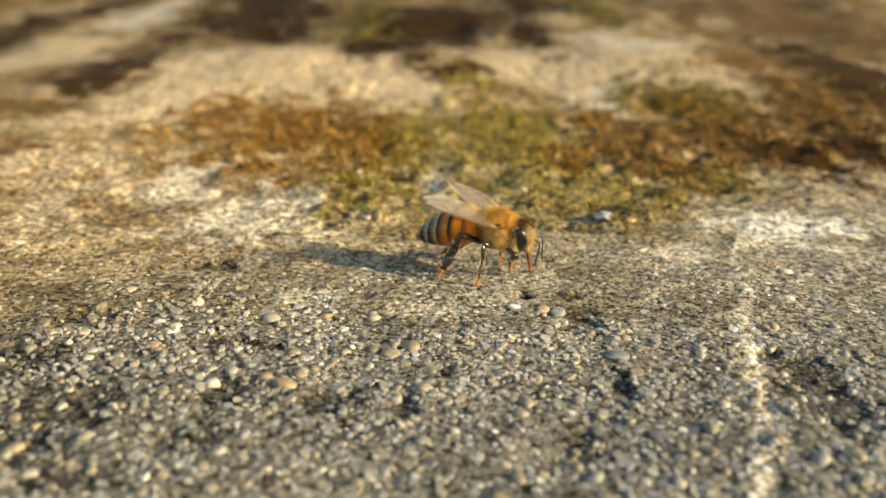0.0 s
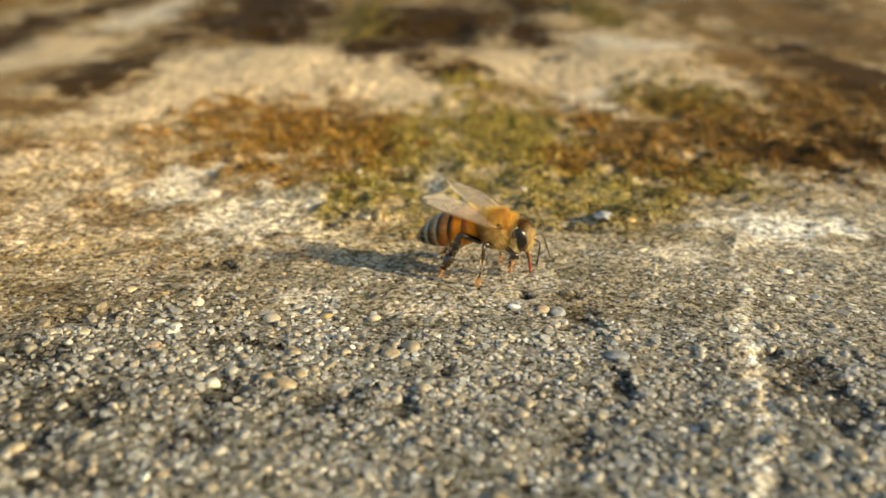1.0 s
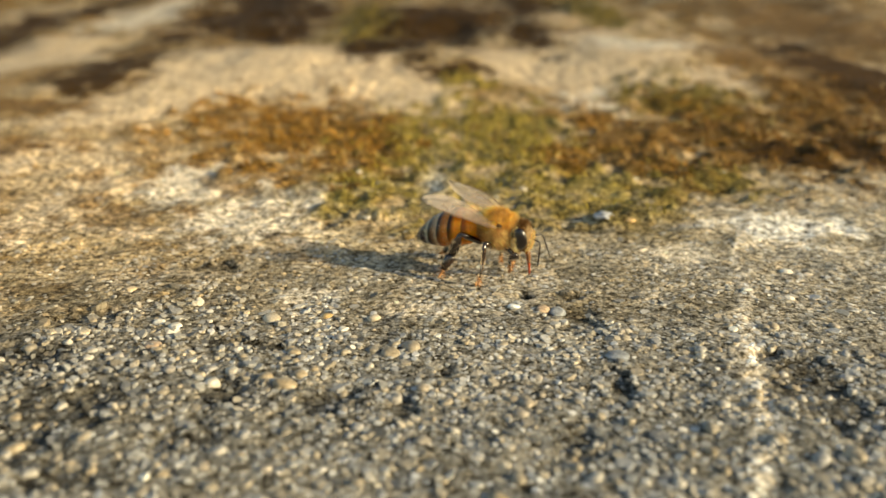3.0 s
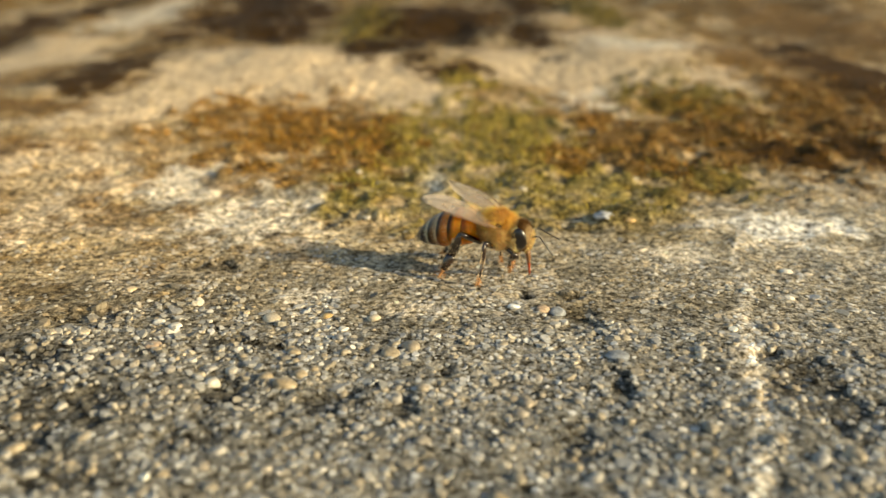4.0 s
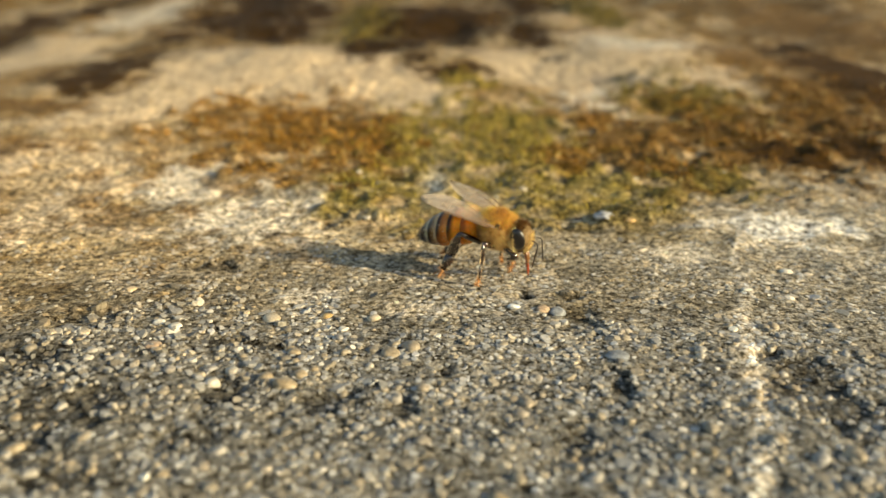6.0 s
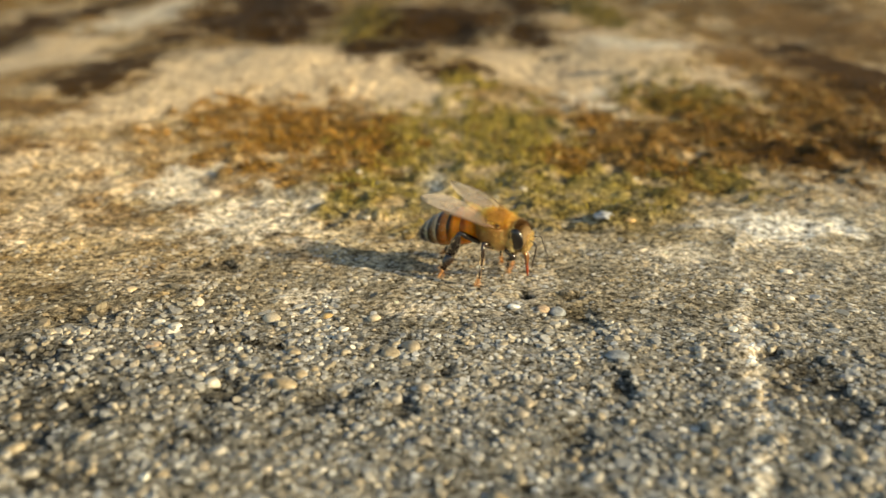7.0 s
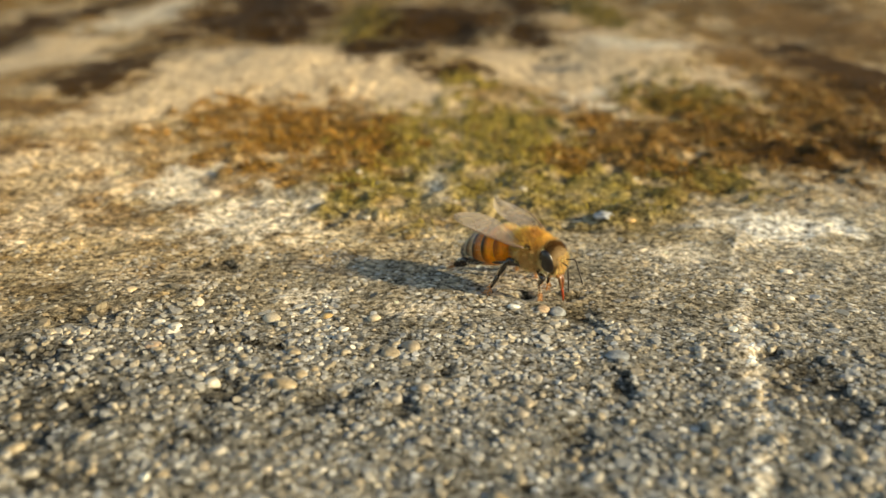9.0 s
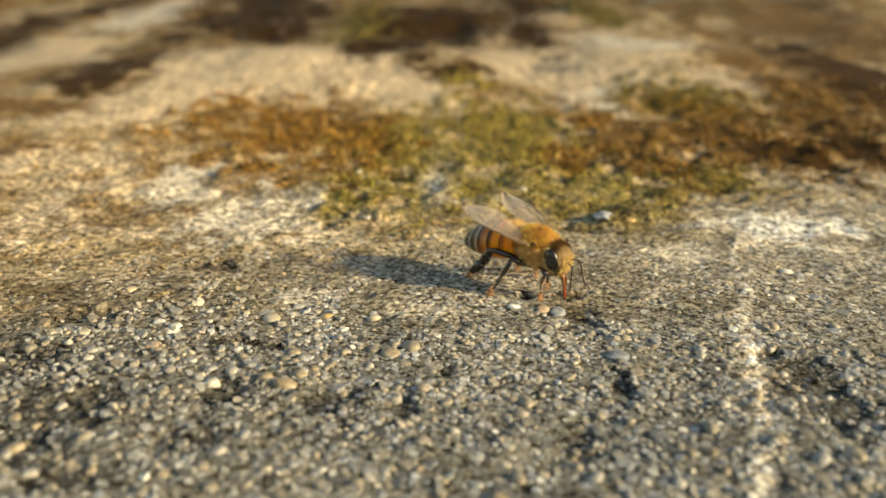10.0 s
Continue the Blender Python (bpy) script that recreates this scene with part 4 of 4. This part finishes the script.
def build_fly(words, hue, wing, size):
    """A flying insect, out of focus: banded body, head with eyes, six thin legs and two wings."""
    fly = tagged(new("small_fly"), words, "fly")
    body = Shape()
    body.ball((0.5, 0, 0), (0.75 * size, 0.6 * size, 0.55 * size), 12, 8, None, hue)
    for k in range(4):
        body.ball(((-0.35 - 0.42 * k) * size, 0, -0.08 * k * size), (0.42 * size, (0.52 - 0.09 * k) * size, (0.46 - 0.08 * k) * size), 12, 6, None, tuple(c * (0.55 if k % 2 else 1.0) for c in hue))
    part("body", body, SHELL, fly)
    top = Shape().ball((1.35 * size, 0, -0.05), (0.32 * size, 0.42 * size, 0.36 * size), 10, 6, None, tuple(c * 0.5 for c in hue))
    part("head", top, SHELL, fly)
    for side in (1, -1):
        part("eye", Shape().ball((1.45 * size, 0.28 * size * side, 0.02), (0.2 * size, 0.2 * size, 0.26 * size), 8, 6), EYE_BLACK, fly)
        rim = [(-0.5, -0.3), (0.4, 0.5), (0.8, 1.4), (0.7, 2.3), (0.1, 2.9), (-0.8, 2.7), (-1.3, 1.9), (-1.2, 0.8)]
        low, high = ([(x * size, y * side * size, (lift + 0.1 * y) * size) for x, y in rim] for lift in (0.25, 0.28))
        part("wing", Shape().rings([low, high]), wing, fly, "thin clear wing")
        for k in range(3):
            x = (0.9 - 0.4 * k) * size
            part("leg", Shape().tube([(x, 0.3 * side * size, -0.35 * size), (x, 0.8 * side * size, -0.3 * size), (x - 0.2, 1.0 * side * size, -0.95 * size)], [0.07, 0.06, 0.03], 5), ANTENNA_DARK, fly)
    return fly


fly = build_fly("small pale-winged fly hovering over the moss", (0.50, 0.46, 0.42), wing_material("milky_wing", 0.42), 1.5)
dark_fly = build_fly("dark brown fly passing low over the moss", (0.035, 0.022, 0.012), wing_material("smoky_wing", 0.25), 3.2)


# ---- the larger single grains of the stone nearest the lens ----
def speckled():
    m = Nodes("single_grain")
    pick = m.add("ShaderNodeObjectInfo").outputs["Random"]
    c = m.ramp(pick, [(0.0, (0.16, 0.14, 0.11)), (0.3, (0.30, 0.25, 0.18)), (0.55, (0.30, 0.23, 0.14)), (0.75, (0.26, 0.25, 0.24)), (0.95, (0.40, 0.36, 0.30)), (1.0, (0.52, 0.47, 0.39))])
    m.base(m.mix(1.0, c, m.ramp(m.noise(3000, 4), [(0.3, (0.6, 0.59, 0.57)), (0.7, (1.3, 1.28, 1.24))]), 'MULTIPLY'))
    m.rough(0.5)
    m.bump(m.noise(5000, 3), 0.06 * MM, 0.7)
    return m.mat


def single_grains(count, seed):
    rng = np.random.default_rng(seed)
    mat, shapes = speckled(), []
    for _ in range(12):
        a = np.arange(9) * 0.69813
        reach = 0.5 * (1 + 0.13 * rng.normal(size=9).clip(-1.6, 1.6))
        lean = rng.normal(size=2) * 0.2
        px, py = np.cos(a) * reach, np.sin(a) * reach * rng.uniform(0.7, 1.0)
        rings = [np.stack([px * o, py * o, np.full(9, -0.3) if h is None else h + (px * lean[0] + py * lean[1]) * o], 1) for o, h in ((1.0, None), (0.98, 0.05), (0.74, 0.19))]
        v = np.concatenate(rings + [np.array([(0, 0, 0.22)])])
        f = [q for i in range(9) for j in [(i + 1) % 9] for q in ((i, j, 9 + j), (i, 9 + j, 9 + i), (9 + i, 9 + j, 18 + j), (9 + i, 18 + j, 18 + i), (18 + i, 18 + j, 27))]
        shapes.append(mesh_of("sand_grain", v * MM, np.array(f), mat))
    x, y = rng.uniform(-0.036, 0.036, count), rng.uniform(-0.042, -0.012, count)
    z = relief(x, y)
    for k in range(count):
        g = new("sand_grain", shapes[k % 12])
        size = 0.85 * rng.lognormal(0, 0.28)
        g.parent = ground
        g.matrix_basis = pose(x[k], y[k], z[k] + 0.02 * MM, 0, 0, rng.uniform(0, 360)) @ Matrix.Diagonal((size, size, size, 1))


single_grains(300, 77)


# ---- what moves ----
# seconds, plan place, height over the stone, turn, tilt, roll
BODY = [
    (0.0, 5.94, 0.72, 0.50, -25.7, -1.3, 2.8),
    (7.0, 5.81, 0.86, 0.40, -28.7, -1.3, 1.9),
    (7.4, 5.76, 1.10, 0.32, -30.6, -1.5, 1.5),
    (7.6, 5.69, 1.35, 0.23, -33.4, -1.6, 1.7),
    (7.8, 5.00, 0.63, 0.07, -47.4, -1.5, -0.6),
    (8.0, 4.81, -1.28, -0.04, -52.5, -0.1, -4.3),
    (8.2, 5.41, -2.01, -0.12, -52.9, 1.9, -4.0),
    (8.4, 6.21, -2.54, -0.12, -49.3, 1.3, -3.1),
    (8.6, 7.71, -3.21, -0.10, -41.8, -0.8, 0.2),
    (8.8, 8.59, -3.56, -0.07, -36.4, -3.1, 2.2),
    (9.0, 9.32, -4.26, -0.16, -43.1, -4.8, 3.3),
    (9.1, 9.51, -4.17, -0.16, -43.8, -3.2, 4.0),
    (9.2, 9.48, -4.16, -0.15, -44.2, -2.5, 3.8),
    (9.4, 9.38, -4.18, -0.13, -44.1, -1.4, 2.0),
    (10.0, 9.55, -3.56, -0.08, -44.0, -0.5, 2.4),
]
# seconds, turn and tilt of the head
HEAD = [
    (0.0, 10.9, 0.0),
    (0.8, 9.9, -1.0),
    (1.8, 10.9, 1.0),
    (3.9, 9.9, 0.0),
    (5.2, 9.4, 1.0),
    (7.0, 5.1, 0.0),
    (7.4, 4.6, 0.0),
    (7.6, 2.6, 0.0),
    (7.8, -5.8, 0.0),
    (8.0, -6.7, 0.0),
    (8.2, -6.4, 0.0),
    (8.4, -5.4, 0.0),
    (8.6, -0.4, 0.0),
    (8.8, 0.2, 0.0),
    (9.0, 1.6, 0.0),
    (9.1, 1.9, 0.0),
    (9.2, 1.7, 0.0),
    (9.4, 1.7, 0.0),
    (10.0, 3.7, 0.0),
]
# seconds and tilt of the abdomen, which pulses as the bee drinks
ABDOMEN = [
    (0.0, -0.8),
    (0.5, -1.4),
    (1.0, -1.8),
    (1.5, -0.5),
    (2.0, -2.0),
    (2.5, -2.3),
    (3.0, -1.3),
    (3.5, -2.1),
    (4.0, -1.3),
    (4.5, -2.2),
    (5.0, -1.2),
    (5.5, -2.0),
    (6.0, -1.2),
    (6.5, -2.0),
    (7.0, -0.3),
    (7.4, -1.5),
    (7.6, -1.3),
    (7.8, -0.6),
    (8.0, -6.6),
    (8.2, -6.0),
    (8.4, -2.7),
    (8.6, 1.8),
    (8.8, -1.5),
    (9.0, 0.4),
    (9.1, 0.4),
    (9.2, 1.5),
    (9.4, 0.3),
    (10.0, 2.6),
]
# seconds and lift of each antenna, far and near side
ANTENNAE = {
    1: [(0.0, 10), (0.6, -5), (1.0, -8), (1.5, 2), (2.0, 4), (2.5, -18), (2.7, -10), (3.8, -15), (3.9, -55), (4.0, -55), (4.2, -38), (4.4, -20),
        (4.6, -12), (5.0, 5), (5.6, 8), (6.8, -8), (7.4, -12), (7.8, 5), (8.2, 8), (8.5, -20), (8.8, -6), (9.1, -8), (9.2, -45), (9.4, -8), (10.0, -4)],
    -1: [(0.0, 22), (1.0, 18), (2.5, 15), (3.7, 0), (3.9, -28), (4.2, -15), (4.6, 18), (5.6, 22), (7.0, 20), (8.0, 15), (8.5, -5), (8.8, 8), (10.0, 14)],
}


def body_at(t):
    cols = np.array(BODY)
    x, y, z, yaw, pitch, roll = (float(np.interp(t, cols[:, 0], cols[:, k])) for k in range(1, 7))
    return pose(x * MM, y * MM, z * MM, roll, pitch, yaw)


# where each foot stands: seconds and plan place in millimetres; it steps between two rows
FEET = {
    ("hind", -1): [(0.0, -0.5, 0.1, 0), (7.65, -0.5, 0.1, 0), (7.85, -0.4, 1.4, 0), (8.9, -0.1, 1.2, 0), (9.2, 2.4, 0.0, 0), (10.0, 2.4, 0.0, 0)],
    ("mid", -1): [(0.0, 3.5, -2.5, 0), (8.4, 3.5, -2.7, 0), (8.6, 4.4, -4.8, 0), (10.0, 4.6, -5.0, 0)],
    ("front", -1): [(0.0, 7.2, 0.6, 0.4), (7.4, 7.0, 0.4, 0.4), (7.8, 5.6, -2.4, 0.8), (8.0, 5.1, -4.6, 0), (8.45, 5.2, -4.4, 0), (8.7, 9.1, -4.2, 0.2), (8.95, 9.6, -6.3, 0), (10.0, 9.6, -6.3, 0)],
    ("hind", 1): [(0.0, -0.3, 7.6, 0), (7.8, -0.3, 7.6, 0), (8.1, 4.6, 4.6, 0), (8.6, 4.6, 4.6, 0), (8.9, 8.0, 2.2, 0), (10.0, 8.0, 2.2, 0)],
    ("mid", 1): [(0.0, 6.4, 4.4, 0), (7.7, 6.4, 4.4, 0), (7.95, 7.6, 1.6, 0), (8.5, 7.6, 1.6, 0), (8.8, 9.8, 0.2, 0), (10.0, 9.8, 0.2, 0)],
    ("front", 1): [(0.0, 7.4, 1.4, 0.6), (7.6, 7.4, 1.4, 0.6), (7.9, 7.6, -2.4, 0.3), (8.5, 7.8, -2.8, 0.2), (8.8, 10.4, -4.4, 0.3), (10.0, 10.4, -4.4, 0.3)],
}


def foot_at(key, t):
    rows = FEET[key]
    for (t0, x0, y0, z0), (t1, x1, y1, z1) in zip(rows[:-1], rows[1:]):
        if t0 <= t <= t1:
            u = (t - t0) / (t1 - t0)
            u = u * u * (3 - 2 * u)
            lift = 4 * u * (1 - u) * min(1.2, 0.35 * math.hypot(x1 - x0, y1 - y0))
            x, y = x0 + (x1 - x0) * u, y0 + (y1 - y0) * u
            ground = float(relief(np.array([x * MM]), np.array([y * MM]))[0])
            return Vector((x * MM, y * MM, ground + (lift + 0.15 + z0 + (z1 - z0) * u) * MM))


def along(a, b, up):
    """The pose whose x axis runs from a to b."""
    x = (b - a).normalized()
    y = up.cross(x).normalized()
    return Matrix.Translation(a) @ Matrix((x, y, x.cross(y))).transposed().to_4x4()


def leg_pose(kind, side, t):
    """Poses of the leg's first bone in the bee's space and of the next ones in the first one's."""
    f, tb, s = (k * MM for k in BONES[kind])
    x, y, z = HIPS[kind]
    hip = Vector((x, y * side, z)) * MM
    foot = body_at(t).inverted() @ foot_at((kind, side), t)
    away = foot - hip
    flat = Vector((away.x, away.y, 0))
    out = flat.normalized() if flat.length > 1e-6 else Vector((0, side, 0))
    rise = {"front": 0.97, "mid": max(0.82, min(0.98, 0.98 - (flat.length / MM - 2.8) * 0.12)), "hind": max(0.4, min(0.85, 0.85 - (flat.length / MM - 5.0) * 0.14))}[kind]
    ankle = foot + (Vector((0, 0, 1)) * rise - out * math.sqrt(1 - rise * rise)) * s
    gap = ankle - hip
    reach = min(gap.length, (f + tb) * 0.995)
    if gap.length > reach:
        ankle = hip + gap.normalized() * reach
    g = gap.normalized()
    bend = {"front": Vector((0.9, 0.5 * side, 0.5)), "mid": Vector((0, 0.5 * side, 1)) + out * 0.5, "hind": Vector((-0.3, 1.2 * side, 1.6)) + out * 0.3}[kind]
    bend = (bend - g * bend.dot(g)).normalized()
    c = (f * f + reach * reach - tb * tb) / (2 * f * reach)
    c = max(-1, min(1, c))
    knee = hip + g * f * c + bend * f * math.sqrt(1 - c * c)
    end = ankle + (foot - ankle).normalized() * s
    across = g.cross(bend).normalized()
    m0 = along(hip, knee, bend)
    inv = m0.inverted()
    if kind == "hind":
        across = Vector((0.2, side, -0.2))       # the broad faces of the hind shin and foot look outward
        m1, m2 = (inv @ along(a, e, (e - a).cross(across)) for a, e in ((knee, ankle), (ankle, end)))
    else:
        m1, m2 = (inv @ along(a, e, across.cross(e - a)) for a, e in ((knee, ankle), (ankle, end)))
    return m0, m1, m2


def motions():
    walk(fly, [(t, pose(x * MM, y * MM, z * MM, 0, tilt, turn)) for t, x, y, z, tilt, turn in (
        (0.0, -160, 90, 60, 0, -10), (3.4, -160, 90, 60, 0, -10), (3.65, -30, 34, 12, 0, 30), (3.8, 11.6, 34, 2.2, -25, 75), (3.9, 11.8, 34, 2.4, -20, 85),
        (4.0, 12.0, 34, 44, -20, 80), (4.1, 11.0, 34, 1.8, -25, 95), (4.2, 14, 36, 46, -20, 80), (4.6, 120, 90, 90, -20, 40), (10.0, 130, 95, 95, 0, 40))])
    walk(dark_fly, [(t, pose(x * MM, y * MM, z * MM, 0, tilt, turn)) for t, x, y, z, tilt, turn in (
        (0.0, 10, 90, 120, 0, -10), (3.6, 10, 90, 120, 0, -10), (4.0, 30, 62, 55, 35, -5), (4.1, 51.2, 58, 2.9, 5, 0), (4.2, 64.1, 58, 2.8, -5, 0),
        (4.3, 72.9, 58, 4.2, -20, 0), (4.4, 92, 58, 11, -25, 0), (4.8, 150, 70, 40, -20, 10), (10.0, 170, 80, 60, 0, 10))])
    walk(bee, [(r[0], body_at(r[0])) for r in BODY])
    walk(head, [(t, pose(*[a * MM for a in NECK_AT], 0, pitch, yaw)) for t, yaw, pitch in HEAD])
    walk(abdomen, [(t, pose(*[a * MM for a in WAIST_AT], 0, tilt, 0)) for t, tilt in ABDOMEN])
    for antenna, side in zip(antennae, (1, -1)):
        walk(antenna, [(t, pose(1.85 * MM, 0.32 * side * MM, -0.75 * MM, 0, lift, 0)) for t, lift in ANTENNAE[side]])
    times = [0.0, 3.0, 7.0] + [7.1 + 0.1 * k for k in range(22)] + [9.5, 10.0]
    for (kind, side), leg in legs.items():
        rows = [(t, leg_pose(kind, side, t)) for t in times]
        walk(leg, [(t, m[0]) for t, m in rows])
        for piece in leg.children:
            k = 1 if piece.name.startswith("tibia") else 2
            walk(piece, [(t, m[k]) for t, m in rows])


motions()
